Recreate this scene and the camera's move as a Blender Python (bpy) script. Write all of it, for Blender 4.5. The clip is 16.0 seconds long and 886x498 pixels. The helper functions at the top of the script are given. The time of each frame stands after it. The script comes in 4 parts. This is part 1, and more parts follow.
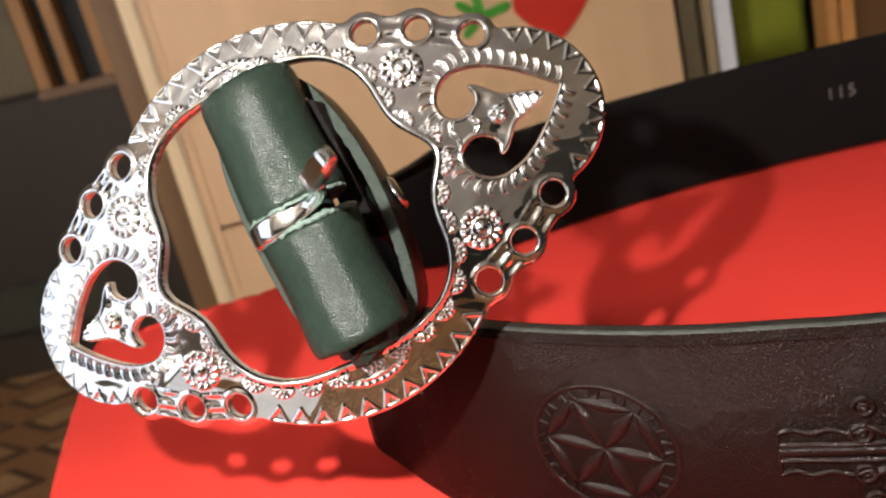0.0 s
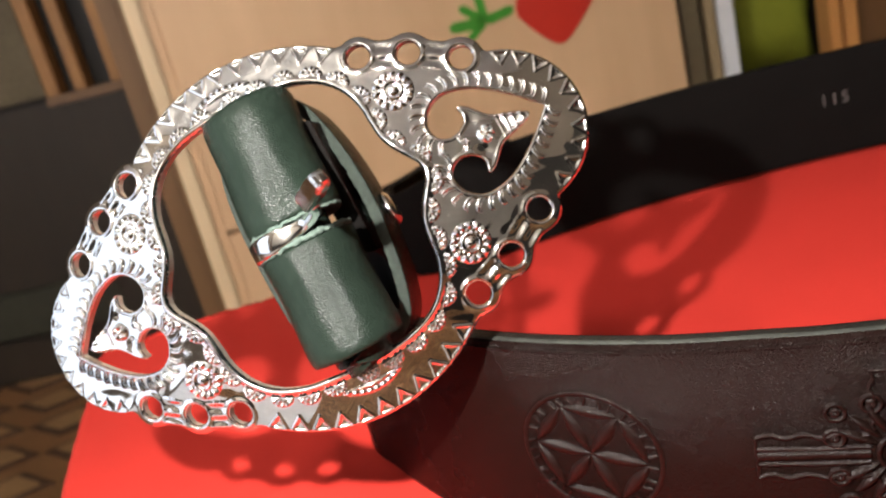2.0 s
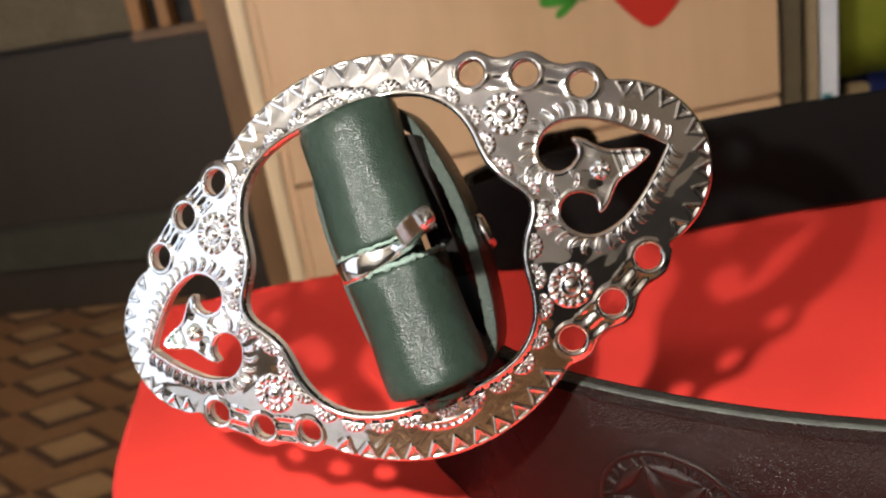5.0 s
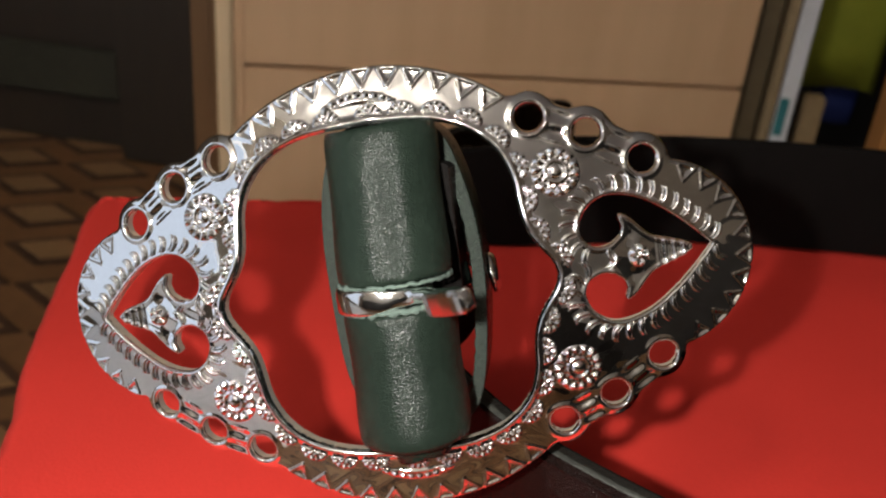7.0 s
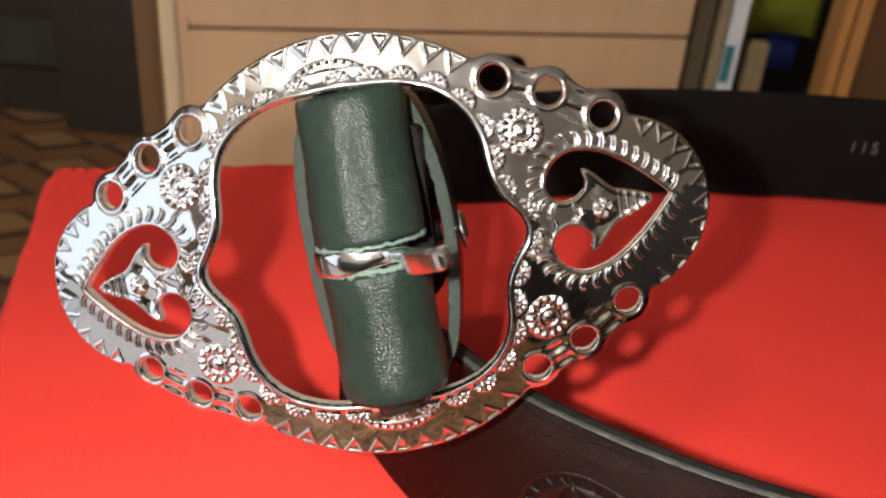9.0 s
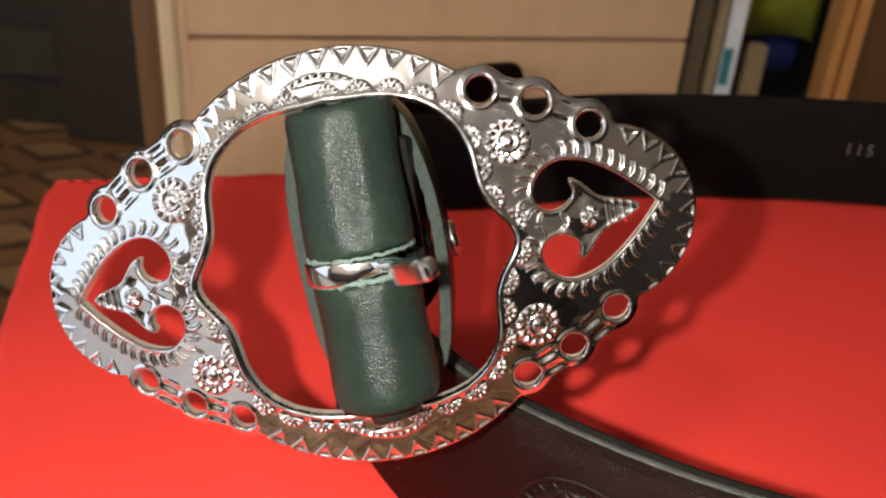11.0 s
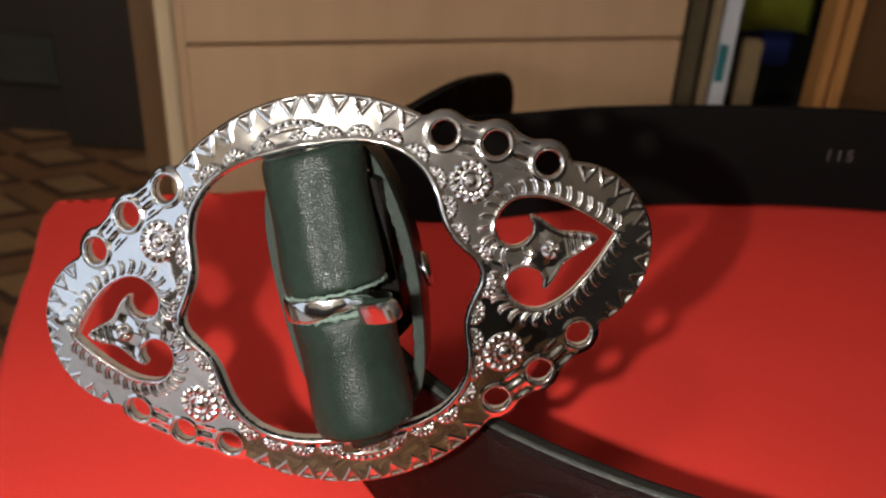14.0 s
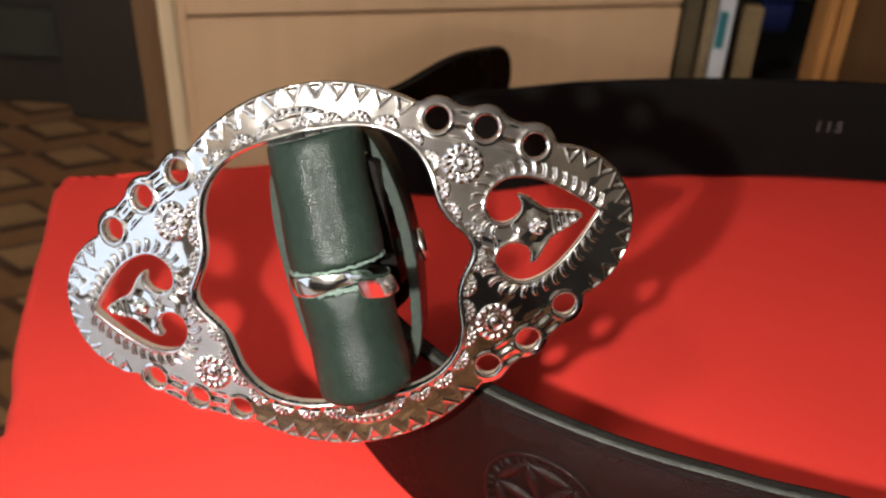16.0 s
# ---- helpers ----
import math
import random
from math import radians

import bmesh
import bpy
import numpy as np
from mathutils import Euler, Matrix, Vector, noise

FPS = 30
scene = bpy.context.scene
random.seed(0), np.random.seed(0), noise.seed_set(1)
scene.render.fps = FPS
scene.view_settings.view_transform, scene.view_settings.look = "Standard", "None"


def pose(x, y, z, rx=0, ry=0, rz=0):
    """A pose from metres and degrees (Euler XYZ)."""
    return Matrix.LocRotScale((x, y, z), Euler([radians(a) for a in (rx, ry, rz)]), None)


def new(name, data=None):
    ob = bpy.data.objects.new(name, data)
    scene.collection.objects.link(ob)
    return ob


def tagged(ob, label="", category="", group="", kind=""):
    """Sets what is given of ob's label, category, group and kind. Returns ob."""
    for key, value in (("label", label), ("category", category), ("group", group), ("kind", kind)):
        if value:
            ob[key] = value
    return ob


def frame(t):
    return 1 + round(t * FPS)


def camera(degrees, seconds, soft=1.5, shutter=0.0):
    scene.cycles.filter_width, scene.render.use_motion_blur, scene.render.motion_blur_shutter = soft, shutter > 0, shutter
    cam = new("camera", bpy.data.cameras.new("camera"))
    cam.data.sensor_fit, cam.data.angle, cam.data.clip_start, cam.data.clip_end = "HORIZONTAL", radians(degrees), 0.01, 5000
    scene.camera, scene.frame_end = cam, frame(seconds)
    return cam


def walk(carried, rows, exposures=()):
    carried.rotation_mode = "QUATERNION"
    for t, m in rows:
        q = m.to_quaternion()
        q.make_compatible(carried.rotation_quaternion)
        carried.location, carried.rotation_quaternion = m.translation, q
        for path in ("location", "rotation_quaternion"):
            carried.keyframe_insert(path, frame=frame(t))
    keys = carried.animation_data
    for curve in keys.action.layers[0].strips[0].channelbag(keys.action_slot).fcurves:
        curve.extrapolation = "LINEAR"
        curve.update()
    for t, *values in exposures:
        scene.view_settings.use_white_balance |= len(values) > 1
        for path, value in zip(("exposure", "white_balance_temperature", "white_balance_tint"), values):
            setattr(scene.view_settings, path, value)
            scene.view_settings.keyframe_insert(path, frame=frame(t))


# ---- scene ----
cam = camera(54.0, 16.0, 2.2)
cam.data.dof.use_dof = True
cam.data.dof.focus_distance = 0.131
cam.data.dof.aperture_fstop = 34.0
ROWS = [
    (0, 0.0373, -0.1233, 0.1038, 71.33, 13.23, 2.94),
    (0.5, 0.0381, -0.1238, 0.1039, 71.31, 13.39, 2.97),
    (1, 0.0381, -0.1241, 0.1031, 71.25, 13.46, 3.05),
    (1.5, 0.0398, -0.1247, 0.1053, 71.26, 13.56, 3.11),
    (2, 0.0410, -0.1283, 0.1070, 71.50, 13.69, 3.30),
    (2.5, 0.0397, -0.1318, 0.1064, 71.68, 13.72, 3.56),
    (3, 0.0381, -0.1321, 0.1083, 71.66, 13.78, 3.63),
    (3.5, 0.0387, -0.1321, 0.1068, 71.57, 13.59, 3.63),
    (4, 0.0379, -0.1297, 0.1068, 71.46, 13.20, 3.58),
    (4.2, 0.0366, -0.1288, 0.1089, 71.38, 13.15, 3.87),
    (6.3, 0.0343, -0.0984, 0.1172, 66.33, -1.79, 14.93),
    (6.5, 0.0274, -0.1017, 0.1179, 65.88, -3.21, 13.33),
    (7, 0.0192, -0.1016, 0.1302, 63.92, -4.96, 8.97),
    (7.5, 0.0185, -0.1069, 0.1348, 62.36, -4.64, 6.93),
    (8, 0.0189, -0.1056, 0.1311, 61.69, -4.39, 6.07),
    (8.5, 0.0168, -0.1058, 0.1317, 61.39, -4.46, 5.46),
    (11, 0.0189, -0.1067, 0.1337, 61.76, -3.61, 5.09),
    (11.5, 0.0191, -0.1076, 0.1346, 61.86, -3.40, 5.01),
    (12, 0.0189, -0.1090, 0.1353, 61.76, -3.20, 5.13),
    (12.5, 0.0192, -0.1113, 0.1350, 61.82, -3.12, 5.36),
    (13, 0.0185, -0.1116, 0.1348, 62.09, -3.22, 5.71),
    (13.5, 0.0173, -0.1118, 0.1412, 62.01, -2.69, 5.36),
    (14, 0.0241, -0.1106, 0.1429, 61.51, -2.55, 4.86),
    (14.5, 0.0245, -0.1134, 0.1433, 60.60, -2.64, 4.34),
    (15, 0.0228, -0.1140, 0.1413, 59.95, -2.60, 4.56),
    (15.5, 0.0253, -0.1160, 0.1438, 59.75, -2.58, 4.93),
    (16, 0.0259, -0.1182, 0.1489, 59.41, -2.08, 4.80),
]
EXPOSURES = [(0.0, 0.42), (4.2, 0.44), (6.3, -0.15), (7.0, -0.55), (7.5, -0.05), (8.0, 0.1), (11.0, 0.0), (13.0, -0.03), (13.5, -0.4), (14.0, -0.5), (14.5, -0.6), (15.0, -0.1), (16.0, 0.0)]
walk(cam, [(t, pose(x, y, z, rx, ry, rz)) for t, x, y, z, rx, ry, rz in ROWS], EXPOSURES)

# ---- light ----
def lamp(name, kind, energy, color, m, size=0.1, size_y=0.0):
    data = bpy.data.lights.new(name, kind)
    data.energy, data.color = energy, color
    if kind == "AREA":
        data.shape, data.size, data.size_y = "RECTANGLE", size, size_y or size
    else:
        data.shadow_soft_size = size
    ob = new(name, data)
    ob.matrix_world = m
    return ob


TORCH = (0.0005, -0.108, 0.1345)
LAMP_AT = (-0.75, -1.42, 1.72)
lamp("torch_light", "POINT", 4.4, (1.0, 0.96, 0.90), pose(*TORCH), 0.0022)
lamp("window_daylight", "AREA", 9.0, (0.77, 0.85, 1.0), pose(-1.72, -0.75, 0.49, 0, -90, 0), 1.66, 1.7)
world = bpy.data.worlds.new("room_air")
world.use_nodes = True
world.node_tree.nodes["Background"].inputs[0].default_value = (0.75, 0.87, 1.0, 1)
world.node_tree.nodes["Background"].inputs[1].default_value = 0.3
scene.world = world


# ---- materials ----
def material(name, color, rough=0.5, metal=0.0, vary=0.25, scale=30.0, fine=400.0, bump=0.1, depth=0.0005, color2=None, stretch=(1, 1, 1), spec=0.5, rough_vary=0.1):
    """A surface with two scales of variation, in object space, in metres."""
    mat = bpy.data.materials.new(name)
    mat.use_nodes = True
    n, l = mat.node_tree.nodes, mat.node_tree.links
    p = n["Principled BSDF"]
    p.inputs["Metallic"].default_value = metal
    p.inputs["Specular IOR Level"].default_value = spec
    co = n.new("ShaderNodeTexCoord")
    mp = n.new("ShaderNodeMapping")
    mp.inputs["Scale"].default_value = stretch
    l.new(co.outputs["Object"], mp.inputs["Vector"])
    big, small = n.new("ShaderNodeTexNoise"), n.new("ShaderNodeTexNoise")
    for tex, s in ((big, scale), (small, fine)):
        tex.inputs["Scale"].default_value = s
        tex.inputs["Detail"].default_value = 5
        l.new(mp.outputs["Vector"], tex.inputs["Vector"])
    ramp = n.new("ShaderNodeMix")
    ramp.data_type = "RGBA"
    a = color
    b = color2 or tuple(c * (1 - vary) for c in color)
    ramp.inputs[6].default_value, ramp.inputs[7].default_value = (*a, 1), (*b, 1)
    mixer = n.new("ShaderNodeMath")
    mixer.operation = "MULTIPLY_ADD"
    mixer.inputs[1].default_value, mixer.inputs[2].default_value = 0.55, 0.0
    l.new(small.outputs["Fac"], mixer.inputs[0])
    add = n.new("ShaderNodeMath")
    add.operation = "MULTIPLY_ADD"
    add.inputs[1].default_value = 0.6
    l.new(big.outputs["Fac"], add.inputs[0])
    l.new(mixer.outputs[0], add.inputs[2])
    clampn = n.new("ShaderNodeMapRange")
    clampn.inputs[1].default_value, clampn.inputs[2].default_value = 0.35, 0.8
    l.new(add.outputs[0], clampn.inputs[0])
    l.new(clampn.outputs[0], ramp.inputs[0])
    l.new(ramp.outputs[2], p.inputs["Base Color"])
    rr = n.new("ShaderNodeMapRange")
    rr.inputs[3].default_value, rr.inputs[4].default_value = rough - rough_vary * rough, rough + rough_vary * rough
    l.new(big.outputs["Fac"], rr.inputs[0])
    l.new(rr.outputs[0], p.inputs["Roughness"])
    if bump:
        bn = n.new("ShaderNodeBump")
        bn.inputs["Strength"].default_value, bn.inputs["Distance"].default_value = bump, depth
        l.new(small.outputs["Fac"], bn.inputs["Height"])
        l.new(bn.outputs[0], p.inputs["Normal"])
    return mat


def leather(name, color, color2, rough, cell, bump, depth, spec=0.5):
    """Grained leather: cells of pebbled grain over broad stains."""
    mat = material(name, color, rough, 0, 0.3, 60, 900, 0, 0, color2, spec=spec)
    n, l = mat.node_tree.nodes, mat.node_tree.links
    p = n["Principled BSDF"]
    co = n.new("ShaderNodeTexCoord")
    v = n.new("ShaderNodeTexVoronoi")
    v.inputs["Scale"].default_value = cell
    w = n.new("ShaderNodeTexNoise")
    w.inputs["Scale"].default_value, w.inputs["Detail"].default_value = cell * 0.7, 6
    l.new(co.outputs["Object"], v.inputs["Vector"])
    l.new(co.outputs["Object"], w.inputs["Vector"])
    m = n.new("ShaderNodeMath")
    m.operation = "MULTIPLY_ADD"
    m.inputs[1].default_value = 0.12
    l.new(w.outputs["Fac"], m.inputs[0])
    l.new(v.outputs["Distance"], m.inputs[2])
    b = n.new("ShaderNodeBump")
    b.inputs["Strength"].default_value, b.inputs["Distance"].default_value = bump, depth
    l.new(m.outputs[0], b.inputs["Height"])
    l.new(b.outputs[0], p.inputs["Normal"])
    return mat


CHROME = material("polished_nickel", (0.84, 0.84, 0.84), 0.055, 1.0, 0.06, 60, 900, 0.012, 0.0002, rough_vary=0.4)
CAST = material("cast_nickel_edge", (0.78, 0.73, 0.63), 0.48, 1.0, 0.2, 90, 900, 0.2, 0.0003)
STEEL = material("tongue_steel", (0.82, 0.81, 0.8), 0.1, 1.0, 0.08, 80, 700, 0.05, 0.0002, rough_vary=0.3)
GREEN_LEATHER = leather("dark_green_leather", (0.0090, 0.0138, 0.0102), (0.0042, 0.0068, 0.005), 0.26, 4200, 0.6, 0.00013, 0.12)
CUT_LEATHER = material("cut_leather_edge", (0.0125, 0.0215, 0.0145), 0.75, 0, 0.75, 900, 3200, 0.9, 0.0008)
FRAYED = material("frayed_fibres", (0.06, 0.088, 0.072), 0.9, 0, 0.5, 400, 2500, 0.7, 0.0005)
STRAP_LEATHER = leather("black_brown_leather", (0.0058, 0.0025, 0.0019), (0.0032, 0.0015, 0.0012), 0.27, 3800, 1.0, 0.0002, 0.062)
EMBOSSED = leather("burnished_embossed_leather", (0.0062, 0.0027, 0.0021), (0.0034, 0.0017, 0.0014), 0.3, 3800, 0.7, 0.00016, 0.13)
STRAP_EDGE = material("burnished_strap_edge", (0.034, 0.036, 0.030), 0.55, 0, 0.85, 220, 1100, 0.5, 0.0005)
STRAP_TOP = material("worn_strap_top", (0.0085, 0.0078, 0.0064), 0.5, 0, 0.9, 420, 1500, 0.6, 0.0006, (0.0012, 0.001, 0.0008), spec=0.3)
STRAP_BACK = material("black_flesh_side", (0.0046, 0.0039, 0.0036), 0.8, 0, 0.3, 90, 1400, 0.3, 0.0004, spec=0.06)
CLOTH = material("red_cloth", (0.47, 0.026, 0.018), 0.85, 0, 0.14, 9, 1500, 0.35, 0.0004, spec=0.2)
BEECH = material("beech_laminate", (0.72, 0.475, 0.285), 0.5, 0, 0.2, 5, 40, 0.05, 0.0006, (0.62, 0.40, 0.23), (1, 1, 0.12))
BEECH_EDGE = material("pale_edge_band", (0.78, 0.60, 0.38), 0.45, 0, 0.12, 6, 50, 0.05, 0.0004, None, (1, 1, 0.15))
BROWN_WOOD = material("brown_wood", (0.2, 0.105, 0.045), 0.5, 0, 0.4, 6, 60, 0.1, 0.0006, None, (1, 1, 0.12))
FRAME_WOOD = material("worn_orange_frame_wood", (0.38, 0.175, 0.05), 0.5, 0, 0.4, 7, 60, 0.1, 0.0006, None, (1, 1, 0.1))
SHADED_PINE = material("shaded_orange_pine", (0.13, 0.06, 0.018), 0.6, 0, 0.4, 6, 60, 0.1, 0.0006, None, (1, 1, 0.12))
ORANGE_WOOD = material("orange_pine", (0.55, 0.25, 0.075), 0.5, 0, 0.3, 7, 60, 0.1, 0.0006, None, (1, 1, 0.1))
DARK = material("near_black", (0.012, 0.010, 0.009), 0.6, 0, 0.4, 6, 60, 0.1, 0.0006)
DARK_BROWN = material("dark_brown_veneer", (0.030, 0.018, 0.008), 0.6, 0, 0.4, 6, 60, 0.1, 0.0006, None, (1, 1, 0.15))
WALL = material("old_wallpaper", (0.17, 0.145, 0.12), 0.85, 0, 0.2, 4, 60, 0.1, 0.001)
UPPER_WALL = material("warm_wallpaper", (0.41, 0.385, 0.345), 0.85, 0, 0.2, 4, 60, 0.1, 0.001)
EAST_WALL = material("brown_wallpaper", (0.19, 0.155, 0.12), 0.85, 0, 0.2, 4, 60, 0.1, 0.001)
PALE_REFLECTOR = material("pale_grey_reflector", (0.64, 0.65, 0.67), 0.9, 0, 0.3, 8, 140, 0.4, 0.001)
DARK_REFLECTION = material("dark_reflection_panel", (0.03, 0.026, 0.022), 0.85, 0, 0.25, 4, 60, 0.1, 0.001)
CEIL = material("ceiling_paint", (0.7, 0.68, 0.65), 0.9, 0, 0.1, 3, 50, 0.1, 0.001)
WHITE_PAPER = material("white_board", (0.70, 0.71, 0.74), 0.6, 0, 0.15, 20, 120, 0.05, 0.0004)
TAN_BOARD = material("tan_board", (0.33, 0.24, 0.13), 0.65, 0, 0.3, 15, 120, 0.05, 0.0004)
OLIVE_BOARD = material("olive_board", (0.13, 0.097, 0.05), 0.65, 0, 0.35, 15, 120, 0.05, 0.0004)
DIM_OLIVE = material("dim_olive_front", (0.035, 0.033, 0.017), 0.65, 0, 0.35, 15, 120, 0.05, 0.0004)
LIME = material("lime_fabric", (0.25, 0.28, 0.016), 0.8, 0, 0.3, 18, 300, 0.3, 0.001)
BLUE = material("blue_fabric", (0.01, 0.025, 0.16), 0.8, 0, 0.3, 18, 300, 0.3, 0.001)
TEAL = material("teal_print", (0.03, 0.2, 0.22), 0.6, 0, 0.3, 18, 300, 0.1, 0.001)
APPLE_RED = material("red_decal", (0.6, 0.035, 0.02), 0.45, 0, 0.15, 14, 200, 0.05, 0.0004)
LEAF_GREEN = material("green_decal", (0.06, 0.3, 0.03), 0.45, 0, 0.15, 14, 200, 0.05, 0.0004)
MARK = material("pressed_white_mark", (0.115, 0.10, 0.095), 0.7, 0, 0.8, 1100, 2500, 0.2, 0.0002)
FLOOR_DARK = material("dark_lozenge", (0.075, 0.035, 0.018), 0.5, 0, 0.3, 12, 90, 0.1, 0.0006)
FLOOR_MID = material("brown_lozenge", (0.22, 0.105, 0.04), 0.5, 0, 0.3, 12, 90, 0.1, 0.0006)
FLOOR_PALE = material("pale_lozenge", (0.31, 0.175, 0.075), 0.5, 0, 0.3, 12, 90, 0.1, 0.0006)
LAMP_GLASS = material("lamp_shade_glass", (0.8, 0.75, 0.65), 0.4, 0, 0.1, 20, 200, 0.02, 0.0003)
LAMP_GLASS.node_tree.nodes["Principled BSDF"].inputs["Emission Color"].default_value = (1.0, 0.91, 0.80, 1)
LAMP_GLASS.node_tree.nodes["Principled BSDF"].inputs["Emission Strength"].default_value = 125.0
WINDOW_PAINT = material("white_window_paint", (0.75, 0.75, 0.72), 0.4, 0, 0.08, 10, 90, 0.05, 0.0004)


# ---- mesh tools ----
def thing(name, label, category, group="", at=None):
    ob = new(name)
    ob.empty_display_size = 0.02
    if at is not None:
        ob.matrix_world = at
    return tagged(ob, label, category, group)


def mesh_object(name, verts, faces, mat, parent=None, label="", smooth=True, mats=None, index=None):
    me = bpy.data.meshes.new(name)
    me.from_pydata([tuple(v) for v in verts], [], [tuple(f) for f in faces])
    for m in (mats or [mat]):
        me.materials.append(m)
    if smooth:
        me.polygons.foreach_set("use_smooth", [True] * len(me.polygons))
    if index is not None:
        me.polygons.foreach_set("material_index", index)
    me.update()
    ob = new(name, me)
    if parent:
        ob.parent = parent
    return tagged(ob, label)


def part(name, bm, mat, parent=None, label="", smooth=False, at=None):
    me = bpy.data.meshes.new(name)
    bm.to_mesh(me)
    bm.free()
    me.materials.append(mat)
    if smooth:
        me.polygons.foreach_set("use_smooth", [True] * len(me.polygons))
    ob = new(name, me)
    if parent:
        ob.parent = parent
    if at is not None:
        ob.matrix_basis = at
    return tagged(ob, label)


def box(lo, hi, bevel=0.0):
    bm = bmesh.new()
    bmesh.ops.create_cube(bm, size=1)
    for v in bm.verts:
        v.co = Vector([lo[i] + (v.co[i] + 0.5) * (hi[i] - lo[i]) for i in range(3)])
    if bevel:
        bmesh.ops.bevel(bm, geom=bm.edges[:], offset=bevel, segments=2, affect="EDGES")
    return bm


def tube(points, radii, sides=10, squash=1.0):
    """A rounded tube along points (Vectors)."""
    verts, faces = [], []
    k = len(points)
    side = None
    for i, p in enumerate(points):
        d = (points[min(i + 1, k - 1)] - points[max(i - 1, 0)]).normalized()
        if side is None:
            side = d.orthogonal().normalized()
        side = (side - d * side.dot(d)).normalized()
        up = d.cross(side)
        for j in range(sides):
            a = 2 * math.pi * j / sides
            verts.append(p + (side * math.cos(a) + up * math.sin(a) * squash) * radii[i])
    for i in range(k - 1):
        for j in range(sides):
            faces.append((i * sides + j, i * sides + (j + 1) % sides, (i + 1) * sides + (j + 1) % sides, (i + 1) * sides + j))
    faces.append(tuple(range(sides))[::-1])
    faces.append(tuple((k - 1) * sides + j for j in range(sides)))
    return verts, faces


def spline(points, per=10):
    """Catmull-Rom through rows of numbers."""
    p = np.array(points, float)
    p = np.vstack([2 * p[0] - p[1], p, 2 * p[-1] - p[-2]])
    out = []
    for i in range(1, len(p) - 2):
        for t in np.linspace(0, 1, per, endpoint=False):
            a, b, c, d = p[i - 1], p[i], p[i + 1], p[i + 2]
            out.append(0.5 * (2 * b + (c - a) * t + (2 * a - 5 * b + 4 * c - d) * t * t + (3 * b - a - 3 * c + d) * t ** 3))
    out.append(p[-2])
    return np.array(out)


# ---- room ----
FLOOR_Z = -0.45
ROOM = (-1.7, 1.6, -2.3, 1.95, FLOOR_Z, 1.9)


def room():
    x0, x1, y0, y1, z0, z1 = ROOM
    w = 0.1
    floor = part("floor", box((x0 - w, y0 - w, z0 - w), (x1 + w, y1 + w, z0 - 0.004)), FLOOR_MID)
    tagged(floor, "brown patterned floor covering with lozenges", "floor", kind="structure")
    for name, lo, hi, mat in (
        ("wall_north", (x0 - w, y1, z0), (x1 + w, y1 + w, z1), WALL),
        ("wall_south", (x0 - w, y0 - w, z0), (x1 + w, y0, z1), UPPER_WALL),
        ("wall_east", (x1, y0, z0), (x1 + w, y1, z1), EAST_WALL),
    ):
        tagged(part(name, box(lo, hi), mat), "dim brownish papered room wall", "wall", kind="structure")
    # unseen dark panels low on two walls, added to darken the metal's reflections
    for name, lo, hi in (("reflection_panel_east", (x1 - 0.012, y0 + 0.013, z0), (x1 - 0.001, y1, 0.74)), ("reflection_panel_south", (x0, y0 + 0.001, z0), (x1 - 0.013, y0 + 0.012, 0.32))):
        tagged(part(name, box(lo, hi), DARK_REFLECTION), "unseen dark panel added to darken reflections in the buckle", "wall", kind="structure")
    # west wall with a window opening
    wy0, wy1, wz0, wz1 = -1.62, 0.12, -0.36, 1.34
    west = box((x0 - w, y0, z0), (x0, wy0, z1))
    for lo, hi in (((x0 - w, wy1, z0), (x0, y1, z1)), ((x0 - w, wy0, z0), (x0, wy1, wz0)), ((x0 - w, wy0, wz1), (x0, wy1, z1))):
        extra = box(lo, hi)
        tmp = bpy.data.meshes.new("tmp")
        extra.to_mesh(tmp)
        extra.free()
        west.from_mesh(tmp)
        bpy.data.meshes.remove(tmp)
    tagged(part("wall_west", west, WALL), "dim brownish papered room wall with a window", "wall", kind="structure")
    win = tagged(new("window_1"), "white painted wooden window with daylight behind", "window", kind="structure")
    for lo, hi in (
        ((x0 - 0.08, wy0, wz0), (x0 - 0.03, wy0 + 0.05, wz1)), ((x0 - 0.08, wy1 - 0.05, wz0), (x0 - 0.03, wy1, wz1)),
        ((x0 - 0.08, wy0 + 0.05, wz0), (x0 - 0.03, wy1 - 0.05, wz0 + 0.05)), ((x0 - 0.08, wy0 + 0.05, wz1 - 0.05), (x0 - 0.03, wy1 - 0.05, wz1)),
    ):
        part("window_frame", box(lo, hi, 0.004), WINDOW_PAINT, win)
    tagged(part("ceiling", box((x0 - w, y0 - w, z1), (x1 + w, y1 + w, z1 + w)), CEIL), "off-white painted ceiling", "ceiling", kind="structure")
    # lozenges of the floor pattern
    a, b = 0.16, 0.10
    shapes = {}
    for i, mat in enumerate((FLOOR_DARK, FLOOR_PALE)):
        me = bpy.data.meshes.new("floor_lozenge")
        s = 0.47 if i == 0 else 0.33
        t = 0.004 if i == 0 else 0.006
        top = [(-a * s, 0, t), (0, -b * s, t), (a * s, 0, t), (0, b * s, t)]
        bot = [(-a * s, 0, 0), (0, -b * s, 0), (a * s, 0, 0), (0, b * s, 0)]
        me.from_pydata(top + bot, [], [(0, 1, 2, 3)] + [(j, j + 4, (j + 1) % 4 + 4, (j + 1) % 4) for j in range(4)])
        me.materials.append(mat)
        shapes[i] = me
    for r in range(-2, 14):
        for c in range(-10, -1):
            for i in (0, 1):
                ob = new("floor_lozenge", shapes[i])
                ob.parent = floor
                ob.location = (c * a + (r % 2) * a / 2, 0.3 + r * b / 2 * 2, z0 - 0.004)
